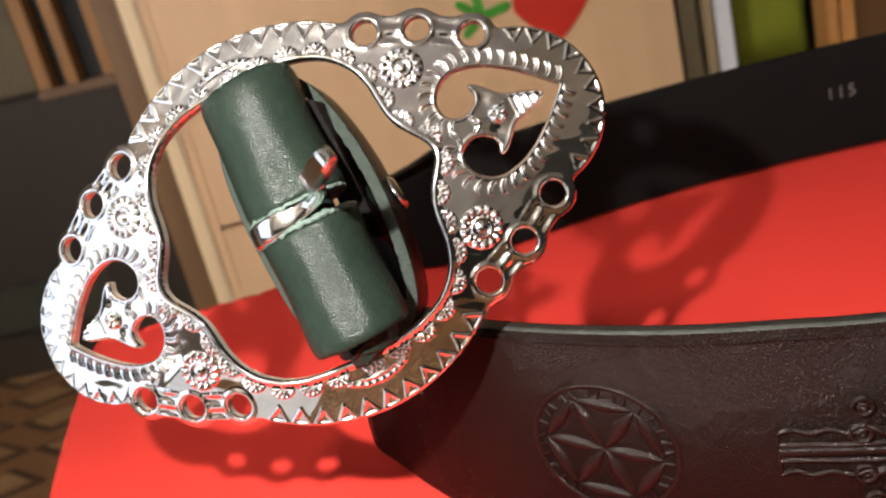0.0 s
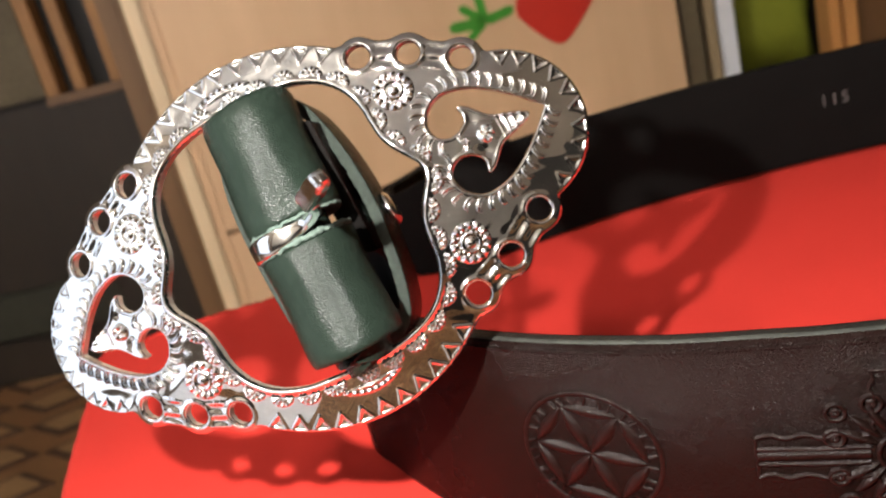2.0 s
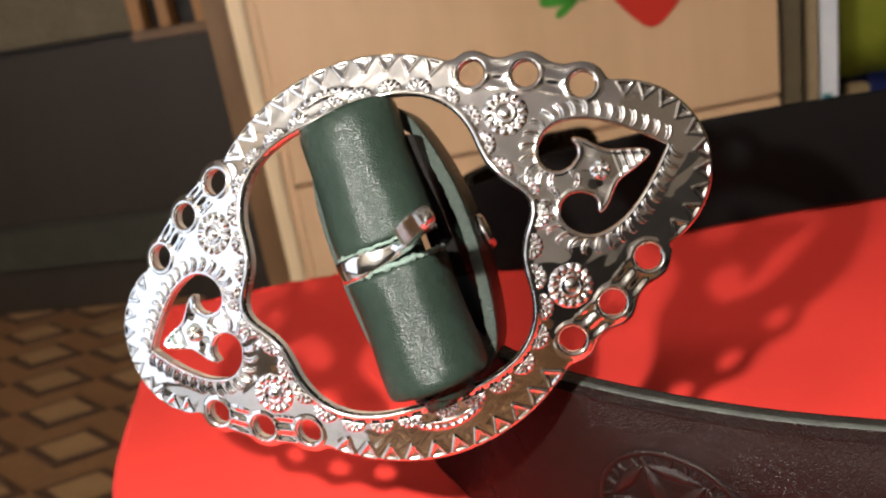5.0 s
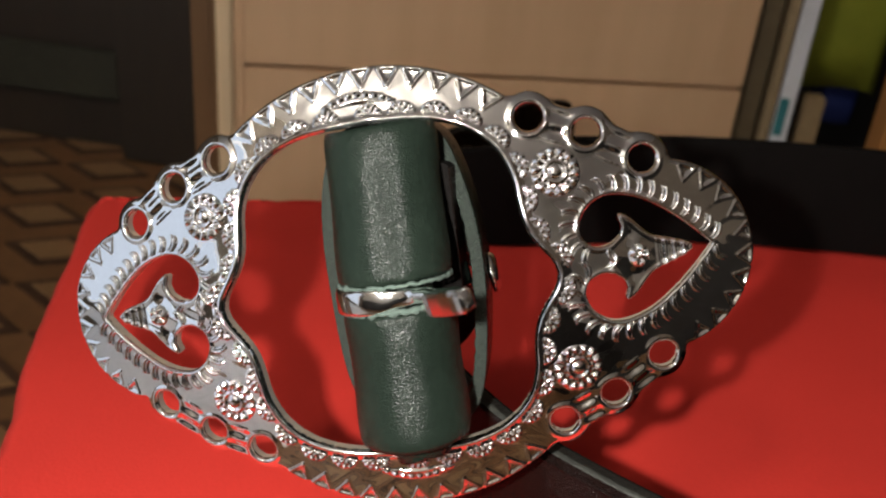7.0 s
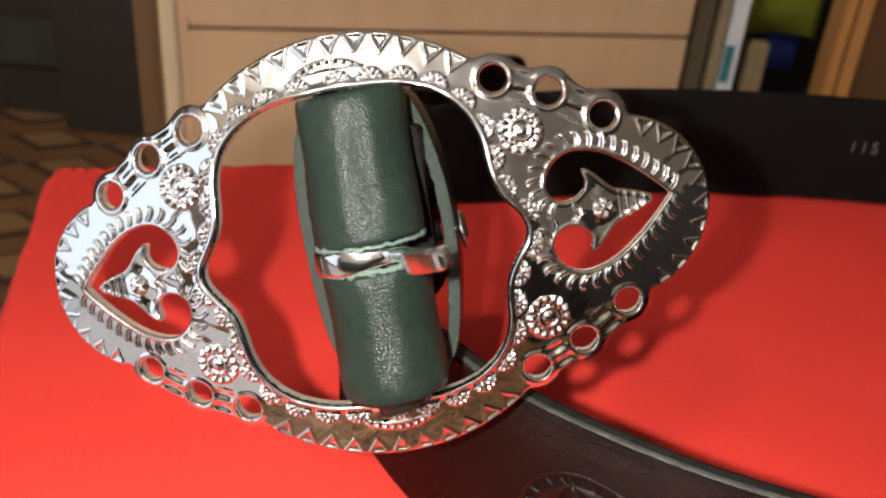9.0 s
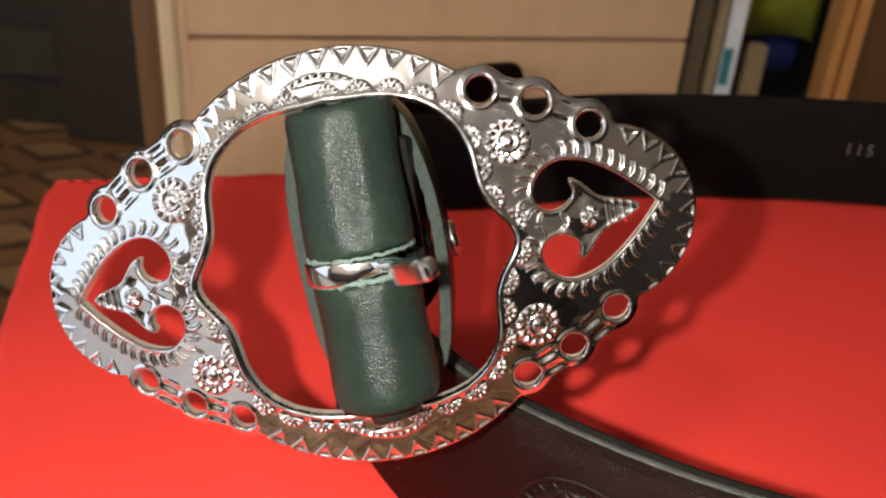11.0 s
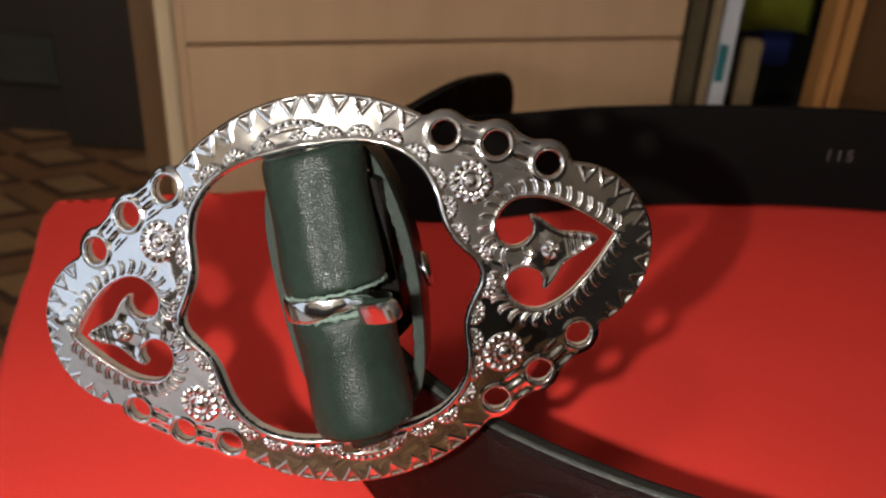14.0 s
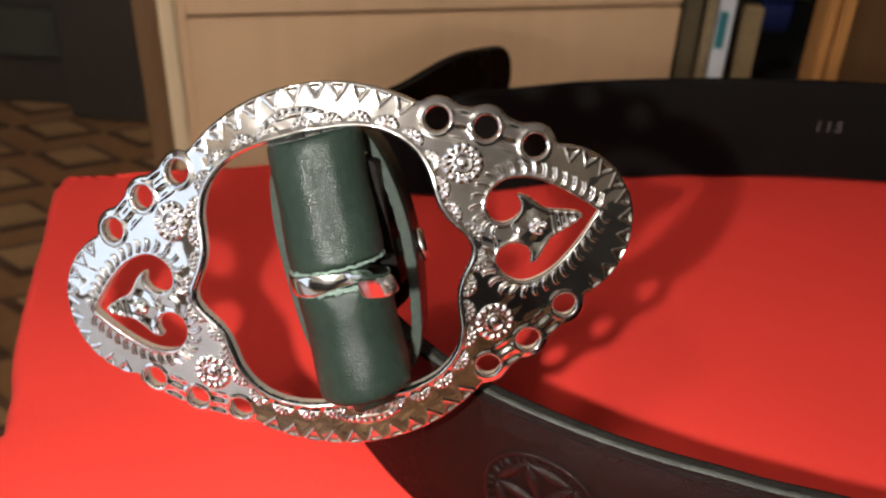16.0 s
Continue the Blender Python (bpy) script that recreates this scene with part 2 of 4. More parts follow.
    # the same pattern over the rest of the floor
    for i in (0, 1):
        verts, faces = [], []
        for r in range(-25, 17):
            for c in range(-10, 10):
                if -2 <= r < 14 and -10 <= c < -1:
                    continue
                x, y = c * a + (r % 2) * a / 2, 0.3 + r * b
                k = len(verts)
                verts += [(x + v.co.x, y + v.co.y, z0 - 0.004 + v.co.z) for v in shapes[i].vertices]
                faces += [tuple(k + q for q in p.vertices) for p in shapes[i].polygons]
        rest = mesh_object("floor_pattern", verts, faces, FLOOR_DARK if i == 0 else FLOOR_PALE, floor, smooth=False)
        tagged(rest, kind="stuff")


room()


def ceiling_lamp():
    at = thing("ceiling_lamp", "round frosted glass pendant lamp, lit", "lamp", at=pose(*LAMP_AT))
    bm = bmesh.new()
    bmesh.ops.create_uvsphere(bm, u_segments=24, v_segments=12, radius=0.13)
    part("shade", bm, LAMP_GLASS, at, smooth=True)
    bm = bmesh.new()
    bmesh.ops.create_cone(bm, cap_ends=True, segments=16, radius1=0.012, radius2=0.012, depth=0.06)
    bmesh.ops.translate(bm, verts=bm.verts[:], vec=(0, 0, 0.152))
    part("rod", bm, DARK, at)


ceiling_lamp()


def rug():
    """An unseen pale reflector added on the floor in front of the table, flat and edged like a rug."""
    t = thing("rug", "unseen pale grey reflector sheet added on the floor", "rug", at=pose(-0.98, -0.85, FLOOR_Z))
    # pale sheet out of view, there only to brighten the buckle's lower reflections
    part("reflector_sheet", box((-0.62, -0.62, 0.0025), (0.62, 0.62, 0.010), 0.003), PALE_REFLECTOR, t)
    for lo, hi in (((-0.645, -0.645, 0.0025), (-0.621, 0.645, 0.012)), ((0.621, -0.645, 0.0025), (0.645, 0.645, 0.012)), ((-0.62, -0.645, 0.0025), (0.62, -0.621, 0.012)), ((-0.62, 0.621, 0.0025), (0.62, 0.645, 0.012))):
        part("reflector_edge", box(lo, hi, 0.003), WHITE_PAPER, t)


rug()

# ---- table under the cloth ----

def table():
    t = thing("low_table", "low wooden table covered by the red cloth", "table")
    bm = bmesh.new()
    ring = [(-0.132, 0.16), (-0.112, 0.09), (-0.083, 0.03), (-0.081, -0.028), (0.75, -0.028), (0.75, 0.18), (0.2, 0.2), (0.0, 0.195)]
    lo = [bm.verts.new((x, y, -0.03)) for x, y in ring]
    hi = [bm.verts.new((x, y, -0.004)) for x, y in ring]
    bm.faces.new(hi)
    bm.faces.new(lo[::-1])
    for k in range(len(ring)):
        n = (k + 1) % len(ring)
        bm.faces.new((lo[k], lo[n], hi[n], hi[k]))
    bmesh.ops.recalc_face_normals(bm, faces=bm.faces[:])
    part("tabletop", bm, BROWN_WOOD, t)
    for x in (-0.04, 0.7):
        for y in (-0.0, 0.13):
            part("leg", box((x - 0.02, y - 0.02, FLOOR_Z), (x + 0.02, y + 0.02, -0.03), 0.002), BROWN_WOOD, t)


table()


def red_cloth():
    """A sheet that lies on the table and falls over its left and far edges."""
    nu, nv = 150, 110
    verts, faces = [], []
    for j in range(nv + 1):
        for i in range(nu + 1):
            fu, fv = i / nu, j / nv
            y = 0.21 - 0.245 * fv
            # left edge runs from the far corner towards the camera
            xl = -0.134 + 0.047 * min(1, max(0, (0.166 - y) / 0.13)) ** 1.2 + 0.03 * max(0, (0.036 - y))
            xl += 0.0022 * noise.noise((y * 34, 1.7, 0)) + 0.0008 * noise.noise((y * 110, 4.1, 0))
            x = xl + (0.78 - xl) * fu ** 1.4
            back = 0.166 + 0.38 * min(1, max(0, x + 0.139)) ** 1.0 - 0.55 * max(0, x + 0.139) ** 2
            y = min(y, back) if j else back
            z = 0.0006 * noise.noise((x * 22, y * 22, 0)) + 0.0012 * noise.noise((x * 6, y * 6, 3))
            z -= 0.0012
            # soft creases where the sheet nears its left edge
            z += 0.0011 * noise.noise((x * 60, y * 18, 7)) * math.exp(-max(0.0, x - xl) / 0.05)
            verts.append((x, y, z))
    for j in range(nv):
        for i in range(nu):
            a = j * (nu + 1) + i
            faces.append((a, a + nu + 1, a + nu + 2, a + 1))
    top = len(verts)
    # hanging sides
    front = [nv * (nu + 1) + i for i in range(nu, 0, -1)]
    rim = front + [j * (nu + 1) for j in range(nv, -1, -1)] + list(range(1, nu + 1))
    rows = 28
    turn = 12
    for k in range(1, rows + 1):
        # a rolled edge first, then the fall
        ang = math.radians(76) * min(k, turn) / turn
        fall = max(0, k - turn) / (rows - turn)
        reach, drop = 0.009 * math.sin(ang) + 0.05 * fall, 0.009 * (1 - math.cos(ang)) + 0.26 * fall
        for q, r in enumerate(rim):
            x, y, z = verts[r]
            out = 0.004 * math.sin(q * 0.35) * fall
            fore, left = q < nu, nu <= q <= nu + nv
            side = reach - 0.004 * math.sin(ang) + out
            dx = -side if left else 0
            dy = -0.3 * side if fore else (0 if left else 0.4 * side)
            verts.append((x + dx, y + dy, z - drop))
    base = rim
    for k in range(rows):
        cur = [top + k * len(rim) + q for q in range(len(rim))]
        for q in range(len(rim) - 1):
            faces.append((base[q], base[q + 1], cur[q + 1], cur[q]))
        base = cur
    ob = mesh_object("red_cloth", verts, faces, CLOTH)
    mod = ob.modifiers.new("thickness", "SOLIDIFY")
    mod.thickness, mod.offset = 0.0008, -1
    return tagged(ob, "plain red cloth spread over a low table", "cloth")


red_cloth()


# ---- furniture behind ----
def chest():
    """Beech chest of drawers, standing at a slant."""
    c = thing("chest_of_drawers", "pale beech laminate chest of drawers with painted apple", "cabinet", at=pose(-0.355, 0.79, FLOOR_Z, 0, 0, 17.1))
    wd, top = 0.613, 0.95
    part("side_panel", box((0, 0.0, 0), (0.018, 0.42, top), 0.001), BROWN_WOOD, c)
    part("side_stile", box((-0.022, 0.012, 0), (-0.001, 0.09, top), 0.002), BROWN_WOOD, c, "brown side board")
    part("edge_band", box((0.007, -0.020, 0), (0.0245, -0.001, top), 0.003), BEECH_EDGE, c, "pale rounded front edge")
    part("frame_stile", box((0.025, -0.016, 0), (0.0355, -0.001, top), 0.001), BEECH, c)
    part("side_panel", box((wd - 0.018, 0.0, 0), (wd, 0.42, top), 0.001), BEECH, c)
    part("top_panel", box((0, 0.0, top + 0.001), (wd, 0.42, top + 0.02), 0.001), BEECH, c)
    part("back_panel", box((0.02, 0.405, 0), (wd - 0.02, 0.415, top - 0.002), 0), BROWN_WOOD, c)
    crack = -0.121 - FLOOR_Z
    fronts = [(0.03, crack - 0.235), (crack - 0.232, crack - 0.002), (crack + 0.002, crack + 0.28), (crack + 0.284, top - 0.002)]
    for lo, hi in fronts:
        part("drawer_front", box((0.036, -0.018, lo), (wd - 0.001, -0.002, hi), 0.0015), BEECH, c)
    # painted apple with leaves
    def decal(name, mat, ring):
        bm = bmesh.new()
        k = len(ring)
        lo = [bm.verts.new((x, -0.0182, z)) for x, z in ring]
        hi = [bm.verts.new((x, -0.0196, z)) for x, z in ring]
        bm.faces.new(hi[::-1])
        for i in range(k):
            bm.faces.new((lo[i], lo[(i + 1) % k], hi[(i + 1) % k], hi[i]))
        bmesh.ops.recalc_face_normals(bm, faces=bm.faces[:])
        part(name, bm, mat, c)

    # an apple that narrows to its foot, and leaves that spread from one stalk
    cz = 0.026 - FLOOR_Z
    apple = []
    for k in range(36):
        a = 2 * math.pi * k / 36
        r = 1 - 0.12 * math.exp(-((a - math.pi / 2) / 0.35) ** 2) + 0.04 * math.sin(3 * a + 0.4)
        x, z = 0.047 * r * math.cos(a), 0.041 * r * math.sin(a)
        apple.append((0.464 + x * (1 if z > 0 else 1 + z / 0.09), cz + z))
    decal("apple_decal", APPLE_RED, apple)
    for ang, size in ((178, 0.042), (140, 0.034), (95, 0.036), (215, 0.03), (10, 0.036)):
        a, leaf = math.radians(ang), []
        for k in range(16):
            q = 2 * math.pi * k / 16
            x, z = size * (0.5 + 0.5 * math.cos(q)), 0.2 * size * math.sin(q) * (1 + 0.3 * math.cos(2 * q))
            leaf.append((0.379 + x * math.cos(a) - z * math.sin(a), cz + 0.004 + x * math.sin(a) + z * math.cos(a)))
        decal("leaf_decal", LEAF_GREEN, leaf)


chest()


def board(name, label, x, z_top, wd, dp, lean, mat, y=0.98, category="board"):
    ob = part(name, box((-wd / 2, 0, 0), (wd / 2, dp, z_top), 0.002), mat, at=pose(x, y, FLOOR_Z, 0, lean, 0))
    return tagged(ob, label, category, "boards beside the cabinet")


def beside_chest():
    board("leaning_board", "dark olive board standing beside the cabinet", 0.254, 0.95, 0.022, 0.25, 0, OLIVE_BOARD)
    board("leaning_board", "tan board standing beside the cabinet", 0.278, 0.93, 0.012, 0.25, 0, TAN_BOARD)
    w = board("leaning_board", "white board with a teal print beside the cabinet", 0.2965, 0.9, 0.019, 0.25, 0, WHITE_PAPER)
    part("print", box((-0.009, -0.0015, 0.272), (0.002, -0.0002, 0.318), 0), TEAL, w)
    board("wooden_stick", "round-edged tan wooden stick", 0.345, 0.31, 0.026, 0.022, 0, TAN_BOARD, 1.04, "stick")
    s = thing("shelf_unit", "orange pine shelf unit with interior shade in its back colour", "shelf", at=pose(0.413, 0.97, FLOOR_Z))
    part("upright", box((0, 0, 0), (0.012, 0.05, 1.2), 0.001), ORANGE_WOOD, s)
    part("upright", box((0.0155, -0.004, 0), (0.03, 0.05, 1.2), 0.001), ORANGE_WOOD, s)
    part("upright", box((0.62, 0, 0), (0.65, 0.3, 1.2), 0.001), ORANGE_WOOD, s)
    # same pine at about a quarter strength: the interior's shade is in the colour
    part("back_panel", box((0.031, 0.02, 0), (0.62, 0.04, 1.2), 0), SHADED_PINE, s)
    part("shelf_board", box((0.031, -0.02, 1.18), (0.619, 0.019, 1.2), 0), ORANGE_WOOD, s)
    # near-black box added behind the gap, its colour standing in for the shade
    tagged(part("gap_shade_box", box((0.25, 1.26, FLOOR_Z), (0.56, 1.4, 0.7), 0.002), DARK), "dark box added for the shade in the gap beside the shelf", "cupboard")
    # folded lime and blue clothes hanging in the gap
    for name, mat, lo, hi, label in (
        ("lime_bag", LIME, (0.334, 1.1, -0.138), (0.43, 1.2, 0.25), "lime green fabric bag hanging in the gap"),
        ("blue_bag", BLUE, (0.385, 1.13, -0.19), (0.415, 1.21, 0.1), "dark blue fabric bag hanging in the gap"),
    ):
        bm = box(lo, hi)
        bmesh.ops.subdivide_edges(bm, edges=bm.edges[:], cuts=6, use_grid_fill=True)
        for v in bm.verts:
            v.co += Vector(noise.noise_vector(v.co * 22)) * 0.014 + Vector(noise.noise_vector(v.co * 55)) * 0.005
        tagged(part(name, bm, mat, smooth=True), label, "bag")


beside_chest()


def left_back():
    """Dim furniture beyond the floor at the left."""
    r = thing("slatted_frame", "orange wooden frame with dark gaps", "furniture", at=pose(-0.717, 1.25, 0.0))
    for x, wd in ((0.0, 0.024), (0.05, 0.021), (0.114, 0.045)):
        part("post", box((x, 0, 0.05), (x + wd, 0.03, 0.9), 0.002), FRAME_WOOD, r)
    part("rail", box((-0.004, -0.001, 0.034), (0.162, 0.032, 0.0495), 0.002), BROWN_WOOD, r)
    # near-black board added behind the posts, giving the gaps their shade by colour
    part("gap_shade_board", box((0.0, 0.034, FLOOR_Z), (0.159, 0.05, 0.9), 0), DARK, r)
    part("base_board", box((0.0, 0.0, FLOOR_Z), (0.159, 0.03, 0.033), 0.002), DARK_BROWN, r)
    d = thing("dark_cabinet", "dark brown cabinet at the far side of the room", "cabinet", at=pose(-1.65, 1.3, 0.0))
    part("body", box((0, 0.0, FLOOR_Z), (0.93, 0.4, 0.95), 0.004), DARK_BROWN, d)
    for x in (0.01, 0.47):
        part("door", box((x, -0.02, 0.05), (x + 0.45, -0.001, 0.93), 0.004), OLIVE_BOARD, d)
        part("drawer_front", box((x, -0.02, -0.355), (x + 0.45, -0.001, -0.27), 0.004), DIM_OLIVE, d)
    tagged(part("brown_cabinet", box((-0.575, 1.3, FLOOR_Z), (-0.38, 1.7, 0.9), 0.004), BROWN_WOOD), "brown wooden cabinet behind the chest", "cabinet")


left_back()

# ---- belt strap ----
WIDTH, THICK = 0.0432, 0.0042
# x, y, height of the lower edge, outward tilt in degrees
PATH = spline([
    (0.0108, 0.0115, 0.0635, -12), (0.0115, 0.022, 0.060, -11), (0.0118, 0.034, 0.052, -10), (0.0085, 0.050, 0.036, -6), (0.000, 0.059, 0.020, -2), (-0.008, 0.061, 0.008, 0), (-0.0125, 0.054, 0.0015, 0),
    (-0.004, 0.040, 0.002, 0), (0.008, 0.0245, 0.002, 1), (0.0215, 0.0118, 0.002, 2), (0.037, 0.0033, 0.0018, 3), (0.053, -0.0037, 0.0016, 3), (0.068, -0.0080, 0.0014, 3), (0.082, -0.0112, 0.0012, 3),
    (0.13, -0.0195, 0.0006, 2), (0.24, -0.02, 0, 0), (0.36, 0.02, 0, 0), (0.40, 0.10, 0, 0), (0.34, 0.185, 0, 0), (0.25, 0.212, 0, 0),
    (0.172, 0.216, 0, 0), (0.113, 0.211, 0, 0), (0.06, 0.198, 0, 0), (0.028, 0.184, 0, 0), (0.002, 0.176, 0, 0), (-0.013, 0.179, 0, 0), (-0.0165, 0.192, 0, 0), (-0.009, 0.212, -0.001, 0), (0.008, 0.252, -0.002, 0), (0.030, 0.300, -0.011, 0)], 12)
_d = np.gradient(PATH[:, :2], axis=0)
_d /= np.linalg.norm(_d, axis=1)[:, None]
PATH_S = np.concatenate([[0], np.cumsum(np.linalg.norm(np.diff(PATH[:, :2], axis=0), axis=1))])


def strap_point(s, h, off):
    """A place on the strap: s along it, h above its lower edge, off outwards from its outer face."""
    x, y, z, tilt = (np.interp(s, PATH_S, PATH[:, k]) for k in range(4))
    dx, dy = np.interp(s, PATH_S, _d[:, 0]), np.interp(s, PATH_S, _d[:, 1])
    ln = math.hypot(dx, dy)
    nx, ny = dy / ln, -dx / ln
    t = math.radians(tilt)
    o = off + h * math.sin(t)
    return Vector((x + nx * o, y + ny * o, z + h * math.cos(t)))


def s_at(x, lo=0.06):
    """The length along the front run of the strap at which it passes x."""
    k = [i for i in range(len(PATH)) if PATH_S[i] > lo and PATH[i, 0] >= x]
    return PATH_S[k[0]]


belt = thing("belt", "black-brown embossed leather belt coiled upright, ornate silver buckle", "belt")


def strap():
    r = 0.0011
    prof = []
    for cx, ch, a0 in ((0 - r, WIDTH - r, 0), (-THICK + r, WIDTH - r, 90), (-THICK + r, r, 180), (0 - r, r, 270)):
        for k in range(4):
            a = math.radians(a0 + 30 * k)
            prof.append((cx + r * math.cos(a), ch + r * math.sin(a)))
        if a0 == 0:
            prof.append((-THICK * 0.38, WIDTH))
    n = len(prof)
    verts, faces, index = [], [], []
    end = PATH_S[-1]
    along = np.concatenate([PATH_S[PATH_S < end - 0.016], end - 0.015 * np.linspace(1, 0, 16) ** 1.6])
    steps = len(along)
    for i, s in enumerate(along):
        q = min(1.0, (end - s) / 0.015)
        shrink = max(0.0, 1 - (1 - q) ** 2.2) ** 0.45 if q < 1 else 1
        rise = min(1.0, max(0.0, (s - 0.03) / 0.05))
        far = min(1.0, max(0.0, (s - 0.3) / 0.2))
        body = 0.575 + 0.425 * rise * rise * (3 - 2 * rise) - 0.074 * far
        for off, h in prof:
            low = body - 0.21 * min(1.0, max(0.0, (s - end + 0.16) / 0.03))
            hh = (WIDTH / 2 + (h - WIDTH / 2) * max(shrink, 0.12)) * low
            verts.append(strap_point(s, hh, off))
    for i in range(steps - 1):
        for j in range(n):
            faces.append((i * n + j, (i + 1) * n + j, (i + 1) * n + (j + 1) % n, i * n + (j + 1) % n))
            # pale worn outer half of the top edge, dark inner half
            front = 0.1 < along[i] < 0.45
            top = (1 if j in (2, 3) else 3 if j == 4 else 0 if j < 2 else 2) if front else 1 if along[i] > 0.1 and j == 1 else 2
            index.append(top if j < 8 else (2 if j < 16 else 0))
    faces += [tuple(range(n)), tuple((steps - 1) * n + j for j in range(n))[::-1]]
    index += [2, 1]
    return mesh_object("strap", verts, faces, None, belt, "black-brown grained leather strap", mats=[STRAP_LEATHER, STRAP_EDGE, STRAP_BACK, STRAP_TOP], index=index)


strap()


def on_strap(name, verts, faces, mat, label="", smooth=True):
    """A relief built in (along, up, out) metres and laid on the strap's outer face."""
    return mesh_object(name, [strap_point(*v) for v in verts], faces, mat, belt, label, smooth)


def ridge(points, w, h, name="embossed_line", mat=None):
    """A low rounded ridge along points (s, height)."""
    verts, faces = [], []
    k = len(points)
    for i, (s, z) in enumerate(points):
        a, b = points[max(i - 1, 0)], points[min(i + 1, k - 1)]
        d = Vector((b[0] - a[0], b[1] - a[1])).normalized()
        for q, e in ((-1, -0.0003), (-0.5, 0.7), (0.5, 0.7), (1, -0.0003)):
            verts.append((s - d.y * w * q, z + d.x * w * q, e * h * 1.4 if e > 0 else e))
    for i in range(k - 1):
        for j in range(3):
            faces.append((i * 4 + j, i * 4 + j + 1, (i + 1) * 4 + j + 1, (i + 1) * 4 + j))
    on_strap(name, verts, faces, mat or EMBOSSED)


def petal(s, z, ang, length, width, height):
    verts, faces = [], []
    n, m = 12, 5
    for i in range(n + 1):
        t = i / n
        wd = width * math.sin(math.pi * t) ** 0.9
        for j in range(m):
            q = j / (m - 1) * 2 - 1
            a, b = (t - 0.5) * length, q * wd / 2
            verts.append((s + a * math.cos(ang) - b * math.sin(ang), z + a * math.sin(ang) + b * math.cos(ang), 1.5 * height * (1 - q * q) * math.sin(math.pi * t) ** 0.5 - 0.0001))
    for i in range(n):
        for j in range(m - 1):
            faces.append((i * m + j, (i + 1) * m + j, (i + 1) * m + j + 1, i * m + j + 1))
    on_strap("embossed_petal", verts, faces, EMBOSSED)


def arc(s, z, r, a0, a1, n=24):
    return [(s + r * math.cos(a0 + (a1 - a0) * i / n), z + r * math.sin(a0 + (a1 - a0) * i / n)) for i in range(n + 1)]


def medallion(s, z, R=0.0121):
    ridge(arc(s, z, R, 0, 2 * math.pi, 60), 0.00045, 0.00022)
    ridge(arc(s, z, R * 0.98, 0, 2 * math.pi, 60), 0.0003, 0.0002)
    r = R * 0.82
    for k in range(6):
        a = math.pi / 3 * k - 0.15
        petal(s + r * 0.5 * math.cos(a), z + r * 0.5 * math.sin(a), a, r * 0.98, 0.0028, 0.00055)
        b = a + math.pi / 6
        petal(s + r * 0.87 * math.cos(b), z + r * 0.87 * math.sin(b), b + math.pi / 2, r * 0.98, 0.0026, 0.0005)
    for k in range(30):
        a = 2 * math.pi * k / 30 + random.uniform(-0.05, 0.05)
        c = a + random.uniform(-0.5, 0.5)
        x, y = s + R * 0.885 * math.cos(a), z + R * 0.885 * math.sin(a)
        ridge([(x - 0.0008 * math.cos(c), y - 0.0008 * math.sin(c)), (x + 0.0008 * math.cos(c), y + 0.0008 * math.sin(c))], 0.00022, 0.0004)


def cross_ornament(s, z):
    """A four-armed cross with scrolls; its arms are banded bars."""
    for k in range(4):
        a = math.pi / 2 * k
        ca, sa = math.cos(a), math.sin(a)
        tr = lambda p, q: (s + p * ca - q * sa, z + p * sa + q * ca)
        ln = 0.0205 if k % 2 == 0 else 0.0145
        for q in (-0.0037, -0.0014, 0.0014, 0.0037):
            wave = 0.0004 if abs(q) > 0.002 else 0
            ridge([tr(0.0045 + (ln - 0.0045) * i / 14, q + wave * math.sin(i * 1.4)) for i in range(15)], 0.0003, 0.0006)
        ridge([tr(0.0045, 0), tr(ln, 0)], 0.0011, 0.0005)
        ridge([tr(ln, -0.0039), tr(ln, 0.0039)], 0.0003, 0.0004)
    for r in (0.0016, 0.0034):
        ridge(arc(s, z, r, 0, 2 * math.pi, 32), 0.0004, 0.0007)
    for k in range(4):
        a = math.pi / 4 + math.pi / 2 * k
        for da in (-0.3, 0.0, 0.3):
            petal(s + 0.0068 * math.cos(a + da), z + 0.0068 * math.sin(a + da), a + da, 0.0065, 0.0016, 0.0007)
        for r, da in ((0.0098, -0.38), (0.0118, 0.06), (0.0098, 0.45)):
            x, y = s + r * math.cos(a + da), z + r * math.sin(a + da)
            ridge(arc(x, y, 0.0014, 0, 2 * math.pi, 16), 0.00035, 0.0006)
            ridge(arc(x, y, 0.0005, 0, 2 * math.pi, 8), 0.0003, 0.0006)


medallion(s_at(0.0386), 0.0217)
cross_ornament(s_at(0.0838), 0.0223)
ridge([(s_at(0.02) + 0.13 * i / 40, WIDTH - 0.0016) for i in range(41)], 0.0004, 0.00025, mat=STRAP_LEATHER)


petal_hole = arc(s_at(0.0072), 0.027, 0.0009, 0, 2 * math.pi, 14)
ridge([(a, 0.027 + (b - 0.027) * 1.7) for a, b in petal_hole], 0.00035, 0.0004, "punched_hole", FRAYED)


